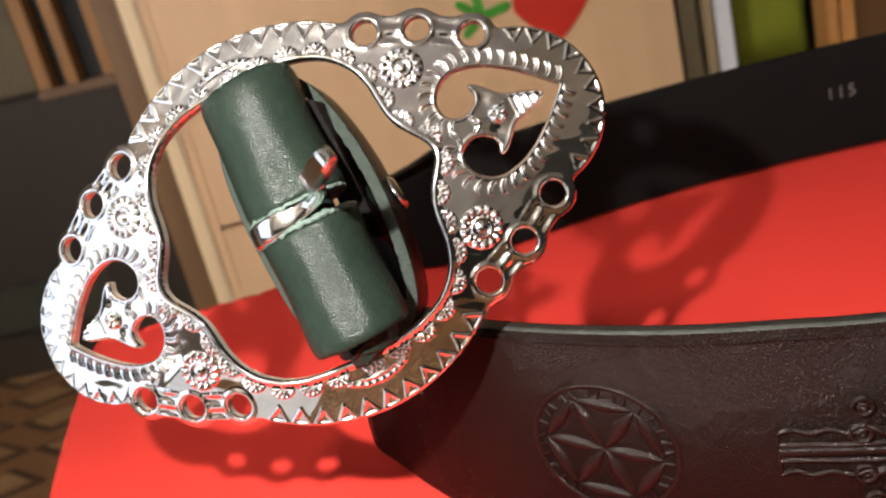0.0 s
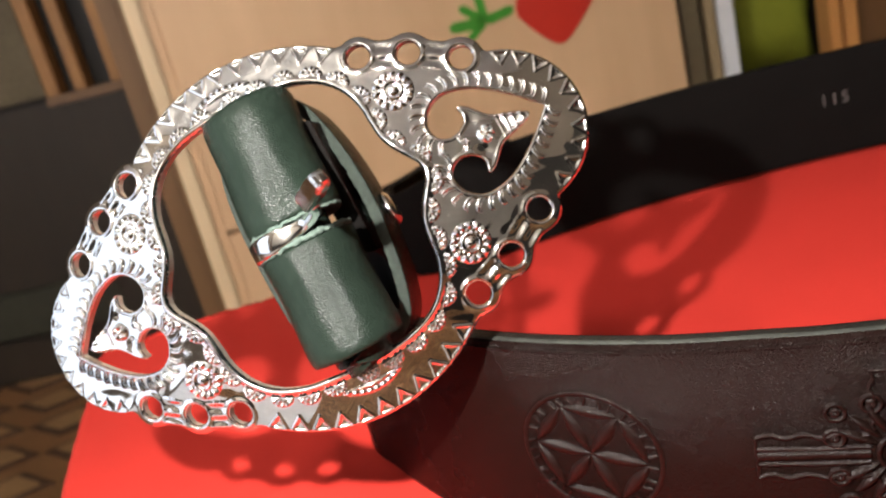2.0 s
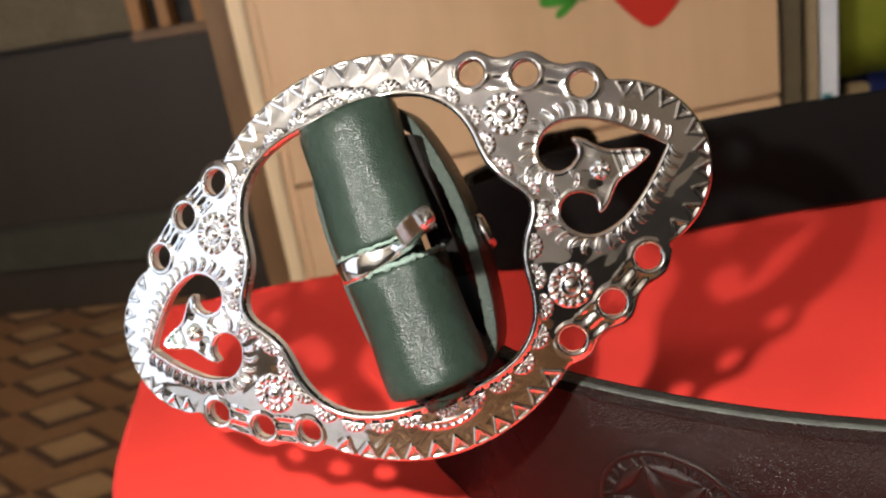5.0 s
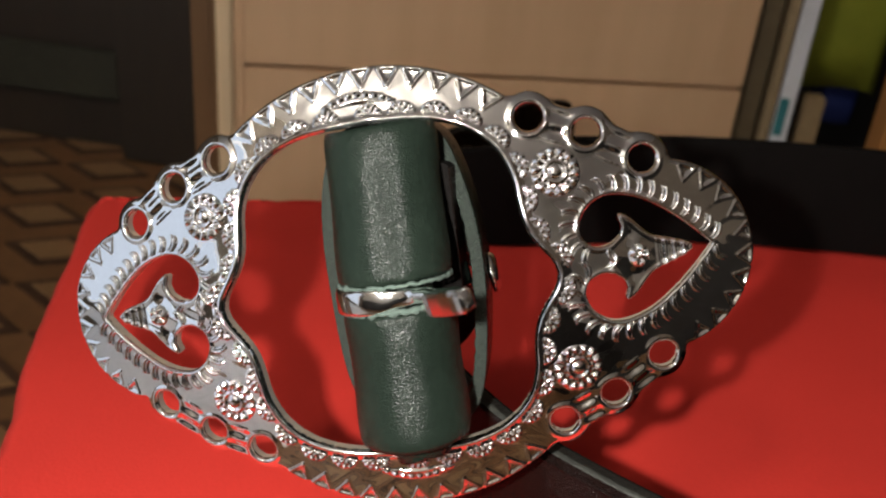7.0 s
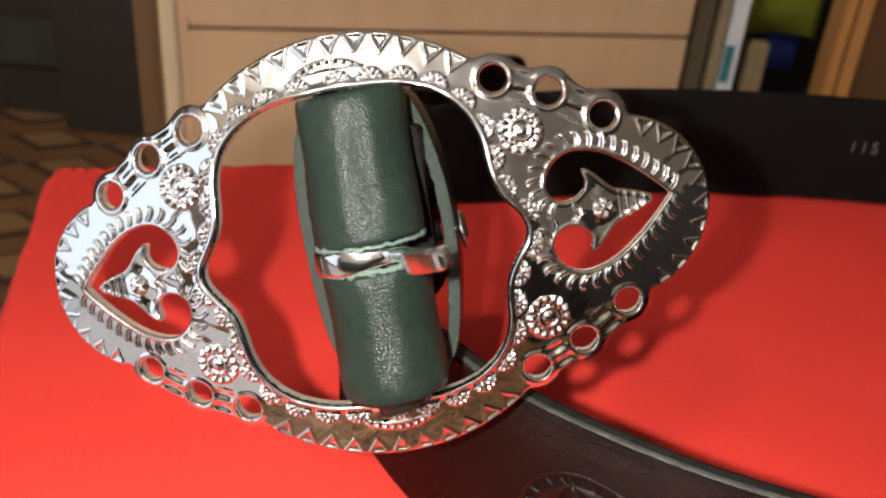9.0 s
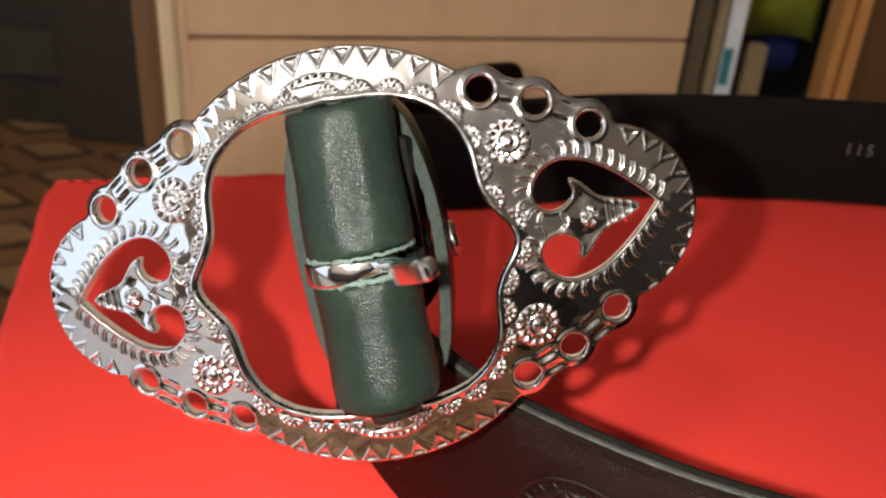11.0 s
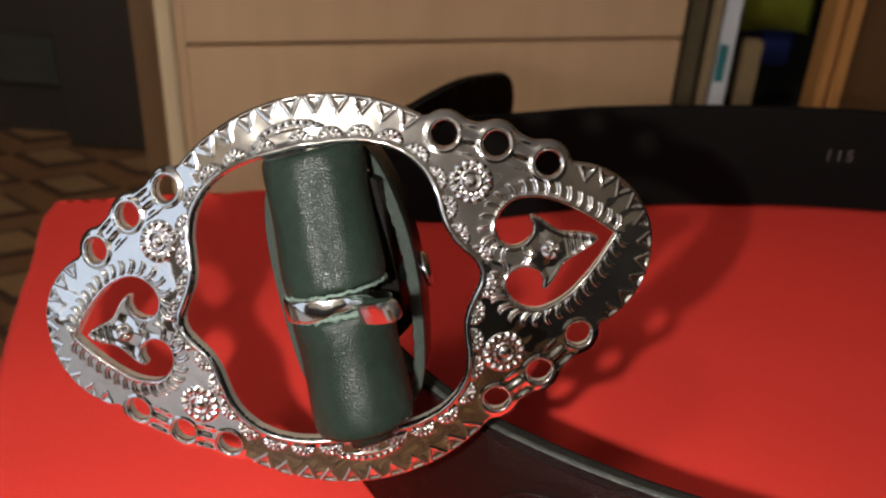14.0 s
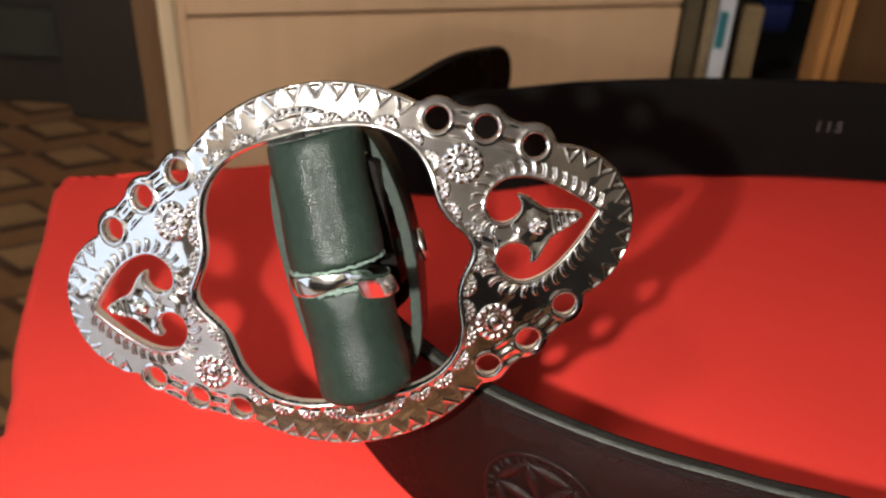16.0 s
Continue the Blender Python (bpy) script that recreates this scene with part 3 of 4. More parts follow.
def size_mark():
    """The pressed digits 115 on the flesh side of the strap's far run."""
    cu = bpy.data.curves.new("size_mark", "FONT")
    cu.body, cu.size, cu.align_x, cu.align_y, cu.extrude, cu.space_character = "115", 0.0062, "CENTER", "CENTER", 0.0001, 1.3
    tmp = bpy.data.objects.new("size_mark", cu)
    scene.collection.objects.link(tmp)
    dg = bpy.context.evaluated_depsgraph_get()
    me = bpy.data.meshes.new_from_object(tmp.evaluated_get(dg))
    bpy.data.objects.remove(tmp)
    me.materials.clear()
    me.materials.append(MARK)
    ob = new("size_mark", me)
    ob.parent = belt
    ob.matrix_basis = pose(0.1545, 0.2108, 0.0222, 90, 0, 3)
    tagged(ob, "pale pressed size number 115")


size_mark()

# ---- buckle ----
BUCKLE = pose(0, 0, 0.072, 71.58, -14.47, 4.76)
MM = 0.001
HOLES = [(22.25, 21.35), (29.7, 18.3), (36.9, 13.75)]
# one half of the pierced heart, from its tip round the lobe to the horned ornament inside
HEART = [(45.2, 0.0), (42.0, 3.2), (39.0, 5.7), (36.0, 7.6), (33.2, 8.5), (31.0, 8.6), (29.0, 7.7), (27.7, 6.1), (27.3, 4.3), (28.0, 2.7), (29.6, 1.9), (31.3, 2.2)]
HORN = [(32.5, 3.1), (32.9, 4.3), (32.5, 5.5), (33.0, 6.0), (34.5, 5.0), (36.0, 3.3), (37.3, 2.35), (39.6, 1.65), (42.0, 0.75), (42.6, 0.0)]
FOOT = 1.0
HEART_SHIFT = {-1: 0.0, 1: 0.8}
# one quarter of the waisted opening, from the notch at its side to its top
OPENING = [(23.7, 0.0), (23.3, 1.5), (22.1, 3.3), (20.8, 5.2), (19.8, 7.6), (19.4, 10.4), (19.1, 13.4), (17.9, 16.7), (15.5, 19.6), (12.2, 21.6), (7.6, 22.8), (0.0, 23.3)]


def dish(u, v):
    """Height in mm of the buckle's bowed face."""
    return -0.00434 * u * u - 0.00628 * v * v


def sd_polygon(x, y, pts):
    d = np.full_like(x, 1e9)
    sign = np.ones_like(x)
    n = len(pts)
    for i in range(n):
        ax, ay = pts[i]
        bx, by = pts[i - 1]
        ex, ey, wx, wy = bx - ax, by - ay, x - ax, y - ay
        t = np.clip((wx * ex + wy * ey) / (ex * ex + ey * ey), 0, 1)
        d = np.minimum(d, (wx - ex * t) ** 2 + (wy - ey * t) ** 2)
        c1, c2, c3 = y >= ay, y < by, ex * wy > ey * wx
        sign = np.where((c1 & c2 & c3) | (~c1 & ~c2 & ~c3), -sign, sign)
    return sign * np.sqrt(d)


def sd_segment(x, y, a, b):
    ex, ey = b[0] - a[0], b[1] - a[1]
    t = np.clip(((x - a[0]) * ex + (y - a[1]) * ey) / (ex * ex + ey * ey), 0, 1)
    return np.hypot(x - a[0] - ex * t, y - a[1] - ey * t), t


def soft_min(a, b, k):
    h = np.clip(0.5 + 0.5 * (b - a) / k, 0, 1)
    return b * (1 - h) + a * h - k * h * (1 - h)


HEART_LINE = spline(HEART, 3)
HEART_RING = [tuple(p) for p in HEART_LINE] + [tuple(p) for p in spline(HORN, 2)] + [(42.6, -2), (45.2, -2)]
OPENING_LINE = spline(OPENING, 3)
OPENING_RING = [(-2, -2), (23.7, -2)] + [tuple(p) for p in OPENING_LINE] + [(-2, 23.3)]


def fields(u, v):
    """Signed distances in mm: the metal, its round opening and its heart."""
    x, y = np.abs(u), np.abs(v)
    # the ring is a little deeper at its foot
    foot = np.where(v < 0, v + FOOT, v)
    body = np.minimum(np.hypot(x, foot) - 31.5, np.hypot(x - 38, y) - 13.4)
    body = np.minimum(body, sd_polygon(x, y, [(0, -1), (0, 20), *HOLES, (41, 8), (41, -1)]))
    for a, b in zip(HOLES, HOLES[1:]):
        body = soft_min(body, sd_segment(x, y, a, b)[0] - 2.6, 0.6)
    for cx, cy in HOLES:
        body = soft_min(body, np.hypot(x - cx, y - cy) - 3.65, 0.9)
    opening = sd_polygon(x, np.where(v < 0, y * 1.02, y), OPENING_RING)
    heart = sd_polygon(x, np.abs(v - np.where(u > 0, HEART_SHIFT[1], HEART_SHIFT[-1])), HEART_RING)
    metal = np.maximum(np.maximum(body, -opening), -heart)
    for cx, cy in HOLES:
        metal = np.maximum(metal, 1.88 - np.hypot(x - cx, y - cy))
    return metal, opening, heart


def tooth(s, depth, pitch, height):
    """Relief of a row of pressed triangles along a rim: sunk facets inside a raised outline."""
    q = (s / pitch + 0.5) % 1 - 0.5
    e = np.minimum(0.42 * (1 - depth / height) - np.abs(q), (depth - 0.15) / pitch) * pitch
    inside = np.clip(e / 0.5, 0, 1)
    return np.where((depth > -0.2) & (depth < height + 0.6), -0.24 * inside + 0.1 * q * inside + 0.26 * np.exp(-(e / 0.19) ** 2), 0)


def relief(u, v, metal, opening, heart):
    x, y = np.abs(u), np.abs(v)
    z = 0.09 * np.sin(0.42 * u + 0.9 * np.sin(0.31 * v)) * np.cos(0.47 * v + 0.8 * np.sin(0.27 * u + 1.0))
    z += 0.03 * np.sin(1.1 * u + 1.3 * np.sin(0.8 * v)) * np.cos(1.25 * v + 0.7)
    y0 = np.where(v < 0, np.maximum(y - FOOT, 0), y)
    r, th = np.hypot(u, y0), np.arctan2(x, y0)
    sgn_arc = np.arctan2(u, y0) * 31.5
    z += np.where(th < 0.67, tooth(sgn_arc, 31.2 - r, 3.865, 2.7), 0)
    r2, ph = np.hypot(x - 38, v), np.arctan2(v, x - 38)
    z += np.where((np.abs(ph) < 1.31) & (x > 38) & (heart > 2.4), tooth((ph + 0.131) * 13.4, 13.1 - r2, 3.5, 2.3), 0)
    # cast rims round the small holes and the double ribs between them
    for cx, cy in HOLES:
        z += 0.3 * np.exp(-((np.hypot(x - cx, y - cy) - 2.35) / 0.42) ** 2)
    for a, b in zip(HOLES, HOLES[1:]):
        d, t = sd_segment(x, y, a, b)
        z += 0.24 * np.cos(2 * np.pi * d / 2.4) * np.exp(-((t - 0.5) / 0.2) ** 2) * (d < 2.3)
    z += 0.55 * np.exp(-((opening - 0.62) / 0.6) ** 2)
    z += 0.3 * np.exp(-((heart - 0.3) / 0.3) ** 2)
    # the ornament's ribbed point and cupped body
    vc = v - np.where(u > 0, HEART_SHIFT[1], HEART_SHIFT[-1])
    z += np.where((x > 37.4) & (x < 42.4) & (np.abs(vc) < 2.6), 0.3 * np.cos((x - 37.4) * 2 * np.pi / 1.3), 0)
    z -= 0.35 * np.exp(-((x - 33.6) ** 2 + (np.abs(vc) - 2.6) ** 2) / 1.2)
    e = np.clip(-metal / 0.8, 0, 1)
    z -= 0.6 * (1 - np.sqrt(1 - (1 - e) ** 2))
    return z


buckle = new("buckle")
buckle.parent = belt
buckle.matrix_basis = BUCKLE
tagged(buckle, "polished silver buckle with pierced hearts and bead work")


def buckle_plate():
    step = 0.21
    us, vs = np.arange(-52.5, 52.6, step), np.arange(-32.6, 32.7, step)
    U, V = np.meshgrid(us, vs, indexing="ij")
    m = fields(U, V)[0]
    h = 0.02
    snap = (m > -0.42 * step) & (m < 0.75 * step)
    pu, pv = U[snap], V[snap]
    for _ in range(3):
        mm = fields(pu, pv)[0]
        gx = (fields(pu + h, pv)[0] - fields(pu - h, pv)[0]) / (2 * h)
        gy = (fields(pu, pv + h)[0] - fields(pu, pv - h)[0]) / (2 * h)
        g = np.maximum(gx * gx + gy * gy, 0.2)
        pu, pv = pu - mm * gx / g, pv - mm * gy / g
    U[snap], V[snap] = pu, pv
    ok = m < 0.75 * step
    F = fields(U, V)
    Z = dish(U, V) + relief(U, V, *F)
    quad = ok[:-1, :-1] & ok[1:, :-1] & ok[1:, 1:] & ok[:-1, 1:]
    cu, cv = (U[:-1, :-1] + U[1:, 1:]) / 2, (V[:-1, :-1] + V[1:, 1:]) / 2
    quad &= fields(cu, cv)[0] < 0.02
    idx = np.arange(U.size).reshape(U.shape)
    q = np.stack([idx[:-1, :-1], idx[1:, :-1], idx[1:, 1:], idx[:-1, 1:]], -1)[quad]
    used, inv = np.unique(q, return_inverse=True)
    q = inv.reshape(-1, 4)
    u, v, z = U.ravel()[used], V.ravel()[used], Z.ravel()[used]
    n = len(u)
    top = np.stack([u, v, z], 1) * MM
    # the back is drawn in a little, so that the cast edges slope away
    m0, gx, gy = fields(u, v)[0], fields(u + h, v)[0], fields(u, v + h)[0]
    pull = 0.2 * np.clip(1 + m0 / 0.9, 0, 1)
    bot = np.stack([u - pull * (gx - m0) / h, v - pull * (gy - m0) / h, dish(u, v) - 2.4], 1) * MM
    ed = np.concatenate([q[:, [0, 1]], q[:, [1, 2]], q[:, [2, 3]], q[:, [3, 0]]])
    key = np.sort(ed, 1)
    _, first, count = np.unique(key[:, 0] * n + key[:, 1], return_index=True, return_counts=True)
    rim = ed[first[count == 1]]
    side = np.stack([rim[:, 1], rim[:, 0], rim[:, 0] + n, rim[:, 1] + n], 1)
    faces = np.concatenate([q, q[:, ::-1] + n, side])
    me = bpy.data.meshes.new("plate")
    me.from_pydata(np.concatenate([top, bot]).tolist(), [], faces.tolist())
    me.materials.append(CHROME)
    me.materials.append(CAST)
    flag = np.ones(len(faces), bool)
    flag[2 * len(q):] = False
    me.polygons.foreach_set("material_index", (~flag).astype(np.int32))
    me.polygons.foreach_set("use_smooth", flag)
    me.update()
    ob = new("plate", me)
    ob.parent = buckle


buckle_plate()


def on_plate(u, v, turn=0.0, lift=0.0):
    """A pose on the plate's face, in the buckle's space; turn in radians."""
    nrm = Vector((0.00868 * u, 0.01256 * v, 1)).normalized()
    ex = Vector((math.cos(turn), math.sin(turn), 0))
    ex = (ex - nrm * ex.dot(nrm)).normalized()
    ey = nrm.cross(ex)
    m = Matrix((ex, ey, nrm)).transposed().to_4x4()
    m.translation = Vector((u, v, dish(u, v) + lift)) * MM
    return m


def relief_fan(fn, radius, a0, a1, na, nr, squash=1.0):
    """One raised patch: rows of a fan or disc whose height in mm is fn(r, angle)."""
    verts, faces = [], []
    for i in range(nr + 1):
        r = radius * i / nr
        for j in range(na + 1):
            a = a0 + (a1 - a0) * j / na
            rim = 1.0 if i < nr and 0 < j < na or abs(a1 - a0) > 6.2 and i < nr else 0.0
            verts.append((r * math.cos(a) * MM, r * math.sin(a) * squash * MM, (fn(r, a) * rim - 0.12 * (1 - rim)) * MM))
    w = na + 1
    for i in range(nr):
        for j in range(na):
            faces.append((i * w + j, (i + 1) * w + j, (i + 1) * w + j + 1, i * w + j + 1))
    return verts, faces


def bump_at(r, c, w):
    return math.exp(-((r - c) / w) ** 2)


def shared(name, verts, faces):
    me = bpy.data.meshes.new(name)
    me.from_pydata(verts, [], faces)
    me.materials.append(CHROME)
    me.polygons.foreach_set("use_smooth", [True] * len(me.polygons))
    return me


def ornaments():
    # rosettes: a domed centre, a ring and a wreath of beads
    def rosette_height(r, a):
        bead = 0.6 * bump_at(r, 2.75, 0.5) * (0.5 + 0.5 * math.cos(14 * a)) ** 0.8
        inner = 0.25 * bump_at(r, 2.0, 0.25) * (0.5 + 0.5 * math.cos(14 * a + math.pi))
        return bead + inner + 0.42 * bump_at(r, 1.45, 0.24) + 0.6 * max(0.0, 1 - (r / 1.0) ** 2) ** 0.5 + 0.04

    v, f = relief_fan(rosette_height, 3.45, 0, 2 * math.pi, 112, 24)
    me = shared("rosette", v, f)
    for su in (-1, 1):
        for sv in (-1, 1):
            ob = new("rosette", me)
            ob.parent = buckle
            ob.matrix_basis = on_plate(su * 25.0, sv * 13.6, 0.3 * su)
    # crescents round the hearts
    verts, faces = [], []
    for shift, thick, lift in ((0.0, 0.25, 0.16), (-0.5, 0.13, 0.1)):
        pts, rad = [], []
        for k in range(13):
            q = k / 6 - 1
            pts.append(Vector((shift + 0.85 * math.cos(1.15 * q) - 0.55, 1.2 * math.sin(1.15 * q) / math.sin(1.15), lift)) * MM)
            rad.append((thick * (1 - 0.75 * abs(q) ** 3) * (1 + 0.2 * q) + 0.02) * MM)
        v, f = tube(pts, rad, 8, 1.2)
        faces += [tuple(len(verts) + i for i in face) for face in f]
        verts += [tuple(p) for p in v]
    crescent = shared("crescent", verts, faces)
    line = spline(HEART, 12)
    step = np.diff(line, axis=0)
    nrm = np.stack([step[:, 1], -step[:, 0]], 1)
    nrm /= np.linalg.norm(nrm, axis=1)[:, None]
    off = line[:-1] + nrm * 1.7
    run = np.concatenate([[0], np.cumsum(np.linalg.norm(np.diff(off, axis=0), axis=1))])
    spots = []
    for k in range(20):
        d = 0.5 + k * (run[-1] - 0.8) / 19
        p = [np.interp(d, run, off[:, q]) for q in (0, 1)]
        n = [np.interp(d, run, nrm[:, q]) for q in (0, 1)]
        if p[1] > 0.35:
            spots.append((Vector(p), math.atan2(n[1], n[0])))
    for su in (-1, 1):
        for sv in (-1, 1):
            for p, a in spots:
                ang = math.atan2(sv * math.sin(a), su * math.cos(a))
                ob = new("crescent", crescent)
                ob.parent = buckle
                ob.matrix_basis = on_plate(su * p.x, sv * p.y + HEART_SHIFT[su], ang - math.pi / 2 + 0.25 * su * sv)
    # shells along the round opening
    def shell_height(r, a):
        return 0.52 * bump_at(r, 1.6, 0.36) * (0.5 + 0.5 * math.cos(12 * a)) ** 0.7 + 0.4 * bump_at(r, 0.75, 0.35) * (0.55 + 0.45 * math.cos(6 * a)) + 0.12

    shell = shared("shell", *relief_fan(shell_height, 2.15, 0, math.pi, 40, 12, 0.9))
    line = spline(OPENING, 12)
    step = np.diff(line, axis=0)
    nrm = np.stack([step[:, 1], -step[:, 0]], 1)
    nrm /= np.linalg.norm(nrm, axis=1)[:, None]
    off = line[:-1] + nrm * 1.15
    run = np.concatenate([[0], np.cumsum(np.linalg.norm(np.diff(off, axis=0), axis=1))])
    for k in range(9):
        d = 2.1 + (run[-1] - 2.1) * k / 8
        p = [np.interp(d, run, off[:, q]) for q in (0, 1)]
        n = [np.interp(d, run, nrm[:, q]) for q in (0, 1)]
        for su, sv in ((1, 1), (-1, 1), (1, -1), (-1, -1)):
            if k == 8 and su < 0:
                continue
            ob = new("shell", shell)
            ob.parent = buckle
            ob.matrix_basis = on_plate(su * p[0], sv * p[1], math.atan2(sv * n[1], su * n[0]) - math.pi / 2)
    # a crescent of beads over the shells at the top and the foot of the ring
    def arc_height(r, a):
        return 0.5 * bump_at(r, 8.1, 0.42) * (0.5 + 0.5 * math.cos(a * 42)) ** 0.7 + 0.32 * bump_at(r, 7.15, 0.25) + 0.08

    verts, na, nr = [], 84, 14
    for i in range(nr + 1):
        for j in range(na + 1):
            a = -0.68 + 1.36 * j / na
            taper = 1 - (a / 0.68) ** 2
            r = 8.7 - (0.5 + 1.7 * taper) * (1 - i / nr)
            rim = 0 < i < nr and 0 < j < na
            verts.append((r * math.sin(a) * MM, (r * math.cos(a) - 8.0) * MM, (arc_height(r, a) if rim else -0.12) * MM))
    faces = [(i * (na + 1) + j, i * (na + 1) + j + 1, (i + 1) * (na + 1) + j + 1, (i + 1) * (na + 1) + j) for i in range(nr) for j in range(na)]
    bead_arc = shared("bead_arc", verts, faces)
    for sv in (-1, 1):
        ob = new("bead_arc", bead_arc)
        ob.parent = buckle
        ob.matrix_basis = on_plate(-0.6 * sv, sv * 27.4, 0 if sv > 0 else math.pi)
    # flowers on the heart ornaments
    def flower_height(r, a):
        return 0.7 * bump_at(r, 0.95, 0.42) * (0.5 + 0.5 * math.cos(5 * a)) ** 0.6 + 0.5 * bump_at(r, 0, 0.4) + 0.25

    flower = shared("flower", *relief_fan(flower_height, 1.6, 0, 2 * math.pi, 50, 12))
    for su in (-1, 1):
        ob = new("flower", flower)
        ob.parent = buckle
        ob.matrix_basis = on_plate(su * 34.9, HEART_SHIFT[su])


ornaments()


# ---- leather loop, keeper and tongue ----
def leather_roll():
    """The strap's end wrapped round the bar, in two lengths with a slot for the tongue."""
    def bow(v):
        return 0.006 * max(0.0, v) ** 2

    def length(name, v0, v1, wob):
        R, n, rows = 7.8, 40, 30
        verts, faces, index = [], [], []
        for j in range(rows + 1):
            t = j / rows
            v = v0 + (v1 - v0) * t
            edge = min(t, 1 - t) * (v1 - v0)
            r = R - 0.35 * math.exp(-edge / 0.6) + 0.15 * math.sin(v * 0.35 + wob)
            cu = 1.6 + 0.006 * v
            for i in range(n):
                a = 2 * math.pi * i / n
                verts.append(((cu + r * math.cos(a)) * MM, (v + 0.25 * math.sin(a * 2 + wob)) * MM, (-2.3 - bow(v) + r * (0.95 if math.sin(a) > 0 else 1.5) * math.sin(a)) * MM))
        for j in range(rows):
            for i in range(n):
                faces.append((j * n + i, j * n + (i + 1) % n, (j + 1) * n + (i + 1) % n, (j + 1) * n + i))
                index.append(0)
        # cut ends with the layer's thickness
        for base, flip in ((0, False), (rows * n, True)):
            o = len(verts)
            for i in range(n):
                p = Vector(verts[base + i])
                c = Vector((1.6 * MM + 0.006 * p.y, p.y, (-2.3 - bow(v1 if flip else v0)) * MM))
                verts.append(tuple(c + (p - c) * 0.72))
            for i in range(n):
                q = (base + i, base + (i + 1) % n, o + (i + 1) % n, o + i)
                faces.append(q if flip else q[::-1])
                index.append(1)
            faces.append(tuple(o + i for i in range(n)) if flip else tuple(o + i for i in range(n))[::-1])
            index.append(1)
        mesh_object(name, verts, faces, None, roll, mats=[GREEN_LEATHER, CUT_LEATHER], index=index)

    roll = new("leather_roll")
    roll.parent = belt
    roll.matrix_basis = BUCKLE
    tagged(roll, "rolled dark green-black leather end round the buckle bar")
    length("upper_wrap", 1.9, 22.9, 0.0)
    length("lower_wrap", -20.6, -1.7, 1.7)
    bar, f = tube([Vector((1.4, y, -3.0 - 0.0065 * y * y)) * MM for y in (-24.5, -18, -10, 0, 10, 18, 25)], [1.6 * MM] * 7, 12)
    mesh_object("bar", bar, f, STEEL, roll, "steel centre bar")
    for v0, seed in ((1.8, 0.0), (-1.6, 5.0)):
        rim, rad = [], []
        for k in range(61):
            a = math.radians(-15 + 190 * k / 60)
            w = noise.noise((k * 0.45, seed, 0))
            rim.append(Vector((1.6 + 7.75 * math.cos(a), v0 + 0.45 * w, -2.3 + 7.75 * 0.95 * math.sin(a))) * MM)
            rad.append(((0.2 if v0 > 0 else 0.36) + 0.45 * abs(noise.noise((k * 1.3, seed, 3)))) * MM)
        fv, ff = tube(rim, rad, 6)
        mesh_object("frayed_edge", fv, ff, FRAYED, roll, "pale frayed leather fibres at the slot")
    low, rad = [], []
    for k in range(9):
        low.append(Vector((1.8 + 0.3 * math.sin(k), -19.2 - 0.45 * k, -2.8 - 0.18 * k)) * MM)
        rad.append((5.6 - 0.25 * k + 0.4 * math.sin(k * 2.3)) * MM)
    fv, ff = tube(low, rad, 20)
    mesh_object("inner_end", fv, ff, GREEN_LEATHER, roll, "ragged lower end of the inner leather")
    sl, f = tube([Vector((1.4, y, -2.6)) * MM for y in (-3, 0, 3)], [5.2 * MM] * 3, 24)
    mesh_object("inner_wrap", sl, f, GREEN_LEATHER, roll, "dark inner leather layer")


leather_roll()


def keeper():
    """A leather loop standing open behind the roll."""
    verts, faces, index = [], [], []
    n = 160
    for i in range(n):
        a = 2 * math.pi * i / n
        torn = 0.3 * noise.noise((i * 0.55, 2.0, 0)) + 0.18 * noise.noise((i * 1.7, 5.0, 0))
        for dr, w in ((0, -10.5), (0, -23.5), (-1.9, -23.5), (-1.9 + torn, -10.5)):
            ru, rv = 11.8 + dr, 23.5 + dr
            ca, sa = math.cos(a), math.sin(a)
            k = 1 + 0.012 * math.sin(5 * a + 1)
            x = ru * k * math.copysign(abs(ca) ** 0.5, ca)
            verts.append(((1.2 + x) * MM, (0.5 + rv * sa) * MM, (w - 0.02 * x * x * 0.3) * MM))
    for i in range(n):
        for j in range(4):
            a, b = i * 4 + j, i * 4 + (j + 1) % 4
            c, d = ((i + 1) % n) * 4 + (j + 1) % 4, ((i + 1) % n) * 4 + j
            faces.append((a, b, c, d))
            index.append(0 if j in (0, 2) else 1)
    ob = mesh_object("keeper_loop", verts, faces, None, belt, "dark green leather keeper loop with pale cut edge", mats=[GREEN_LEATHER, CUT_LEATHER], index=index)
    ob.matrix_basis = BUCKLE
    mod = ob.modifiers.new("edge", "BEVEL")
    mod.width, mod.segments = 0.0003, 2


keeper()


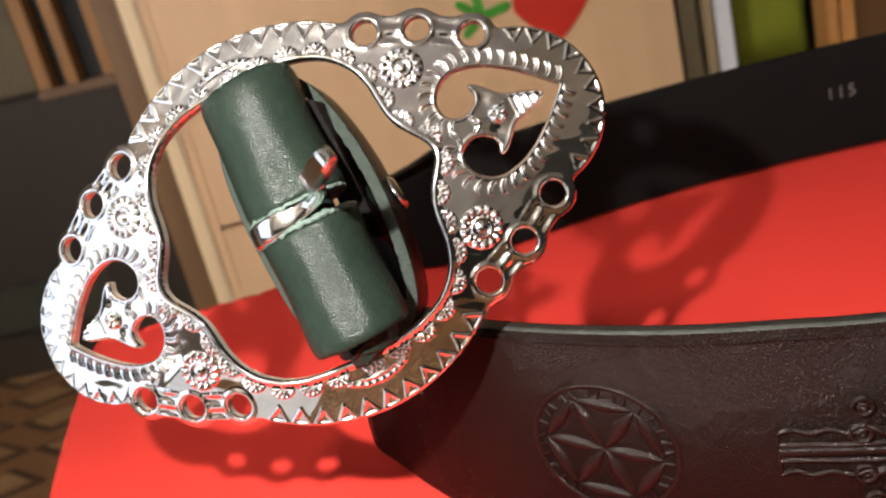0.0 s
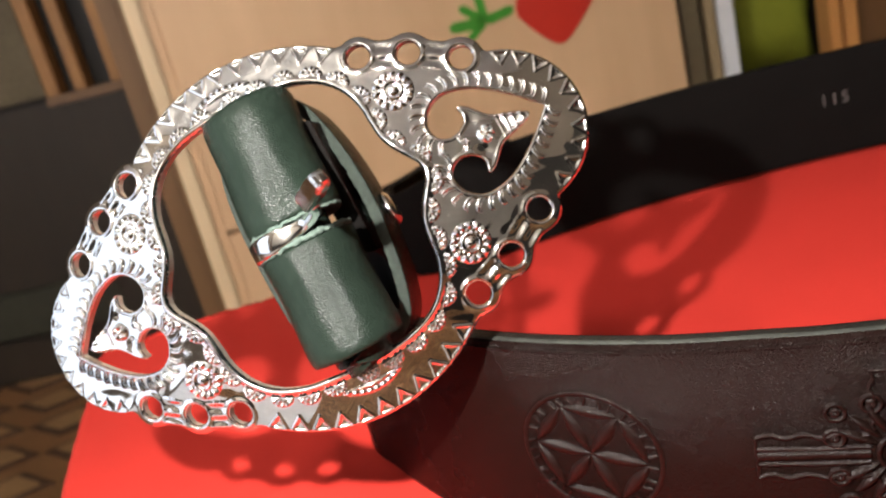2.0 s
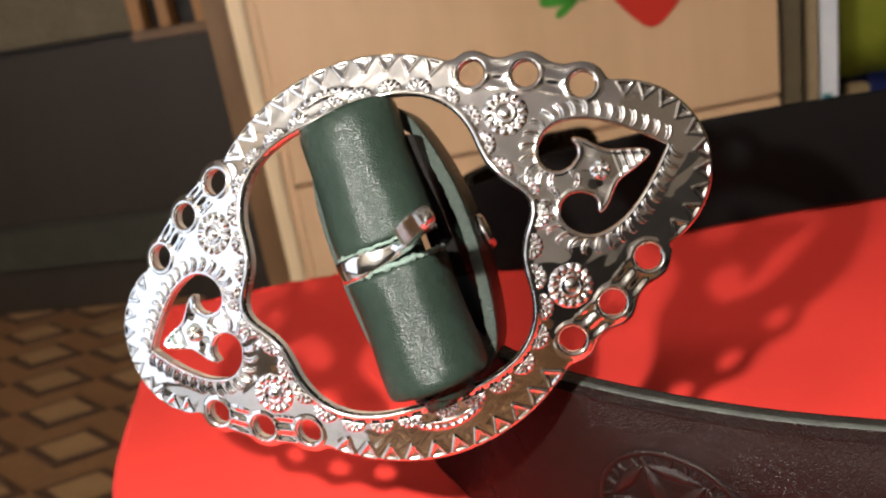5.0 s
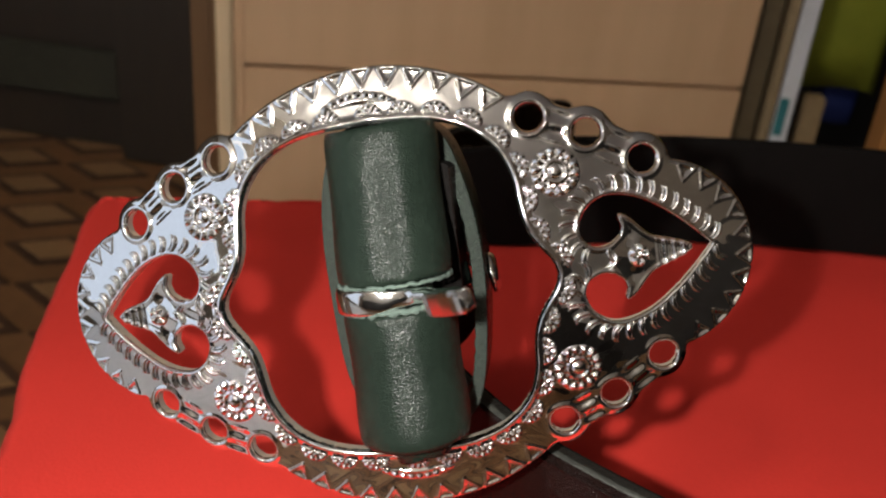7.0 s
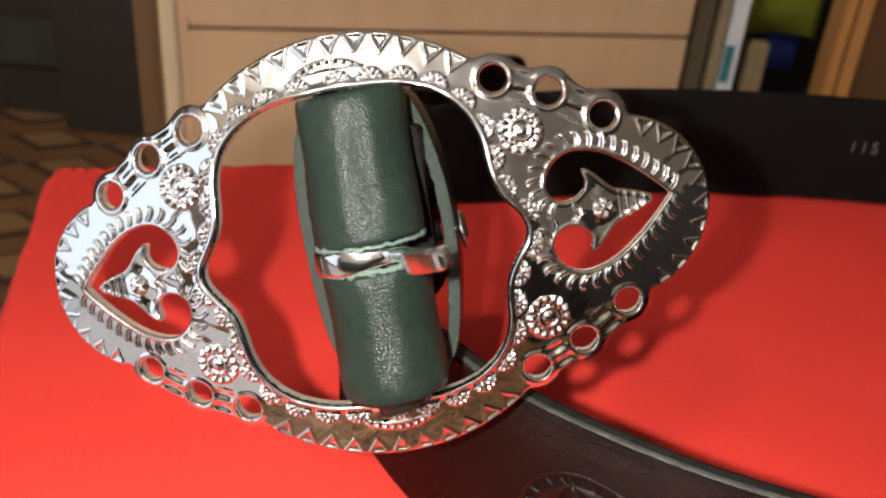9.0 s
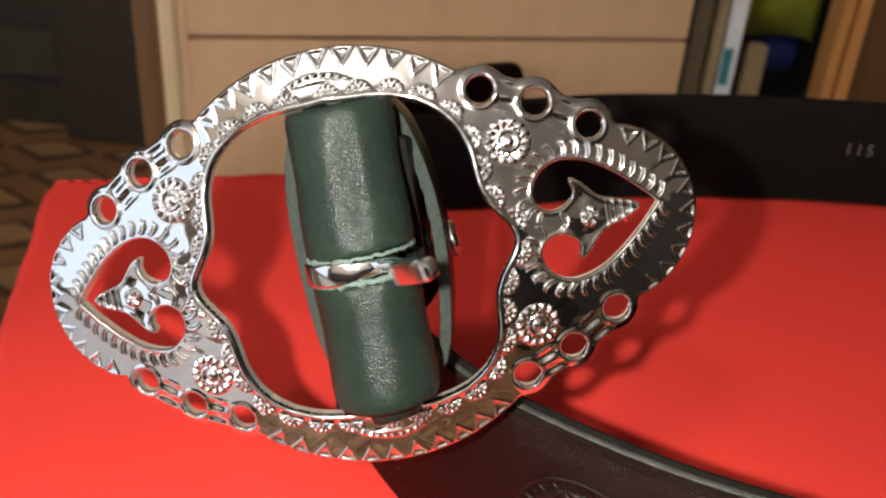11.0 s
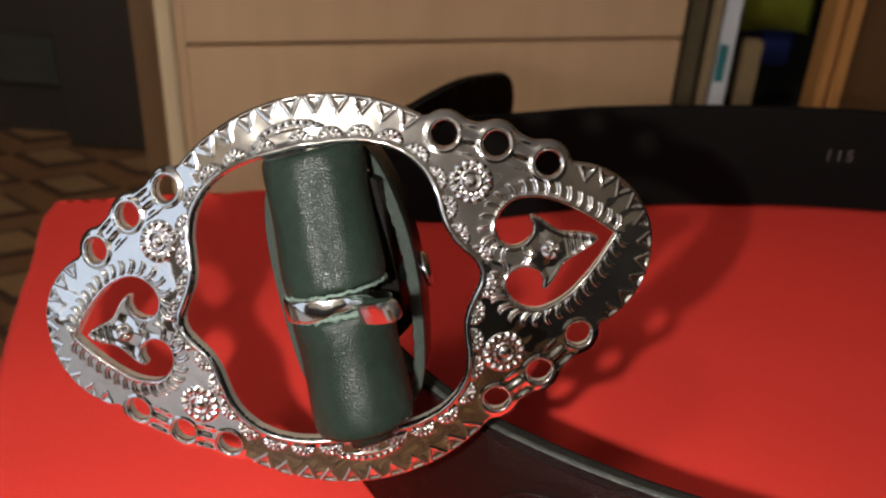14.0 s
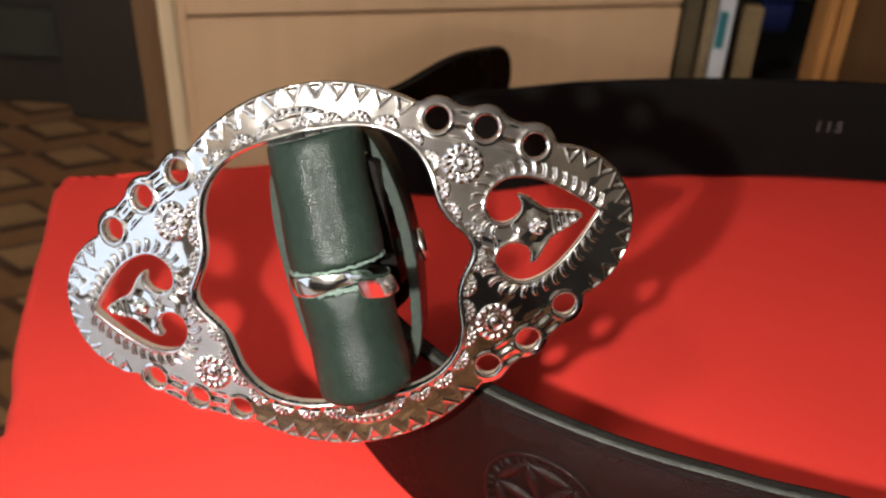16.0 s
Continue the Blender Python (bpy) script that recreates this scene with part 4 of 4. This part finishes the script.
def tongue():
    t = new("tongue")
    t.parent = belt
    t.matrix_basis = BUCKLE
    tagged(t, "bright steel buckle tongue with a faceted tip")
    # a flat band over the bar that narrows to a neck under the tip
    path = spline([(-6.6, 0.0, -3.0, 1.75, 0.5), (-5.6, 0.0, 1.2, 1.75, 0.5), (-3.0, 0.0, 4.1, 1.75, 0.5), (0.0, 0.05, 4.9, 1.7, 0.5), (2.6, 0.1, 4.6, 1.3, 0.6), (5.6, 0.4, 5.2, 1.0, 0.9), (8.0, 0.8, 9.0, 1.0, 1.0), (9.6, 1.1, 15.6, 1.0, 1.0)], 6)
    verts, faces = [], []
    for k, (x, y, z, wide, deep) in enumerate(path):
        d = path[min(k + 1, len(path) - 1)] - path[max(k - 1, 0)]
        along = Vector((d[0], d[1], d[2])).normalized()
        out = Vector((-along.z, 0, along.x)).normalized()
        for j in range(12):
            a = 2 * math.pi * j / 12
            c, q = math.cos(a), math.sin(a)
            c, q = math.copysign(abs(c) ** 0.6, c), math.copysign(abs(q) ** 0.6, q)
            verts.append((Vector((x, y, z)) + Vector((0, wide * c, 0)) + out * (deep * q)) * MM)
    for k in range(len(path) - 1):
        for j in range(12):
            faces.append((k * 12 + j, k * 12 + (j + 1) % 12, (k + 1) * 12 + (j + 1) % 12, (k + 1) * 12 + j))
    faces += [tuple(range(12))[::-1], tuple((len(path) - 1) * 12 + j for j in range(12))]
    mesh_object("shank", verts, faces, STEEL, t)
    # the tip: a slab of eight sides with worn corners and a rounded nose
    bm = bmesh.new()
    rings = []
    for x, wide in ((-4.4, 0.55), (-4.2, 0.8), (-3.7, 0.95), (-2.5, 1.0), (0.0, 1.0), (2.2, 0.97), (3.4, 0.9), (4.1, 0.75), (4.5, 0.5), (4.6, 0.25)):
        ring = []
        for y, z in ((1, 0.62), (0.8, 1), (-0.8, 1), (-1, 0.62), (-1, -0.62), (-0.8, -1), (0.8, -1), (1, -0.62)):
            ring.append(bm.verts.new((x * MM, y * 1.5 * wide * MM, z * 1.25 * wide * MM)))
        rings.append(ring)
    for p, q in zip(rings, rings[1:]):
        for k in range(8):
            bm.faces.new((p[k], p[(k + 1) % 8], q[(k + 1) % 8], q[k]))
    bm.faces.new(rings[0])
    bm.faces.new(rings[-1][::-1])
    bmesh.ops.recalc_face_normals(bm, faces=bm.faces[:])
    long_edges = [e for e in bm.edges if abs(e.verts[0].co.x - e.verts[1].co.x) > 1e-5]
    bmesh.ops.bevel(bm, geom=long_edges, offset=0.00016, segments=2, affect="EDGES")
    d = Vector((14.5 - 6.8, 1.6, 23.5 - 13.2)).normalized()
    m = d.to_track_quat("X", "Z").to_matrix().to_4x4()
    m.translation = Vector((11.6, 1.7, 19.9)) * MM
    part("tip", bm, STEEL, t, smooth=False, at=m)


tongue()


def screw(u, v, w, turn):
    bm = bmesh.new()
    bmesh.ops.create_cone(bm, cap_ends=True, segments=24, radius1=3.4 * MM, radius2=2.8 * MM, depth=1.2 * MM)
    bmesh.ops.bevel(bm, geom=[e for e in bm.edges if e.calc_length() < 2 * MM], offset=0.0002, segments=2, affect="EDGES")
    part("screw_head", bm, STEEL, belt, "round steel screw head", True, BUCKLE @ pose(u * MM, v * MM, w * MM, 0, 90, turn))


screw(13.8, -1.2, -19.5, 8)
screw(9.6, 0.5, -17.6, 8)
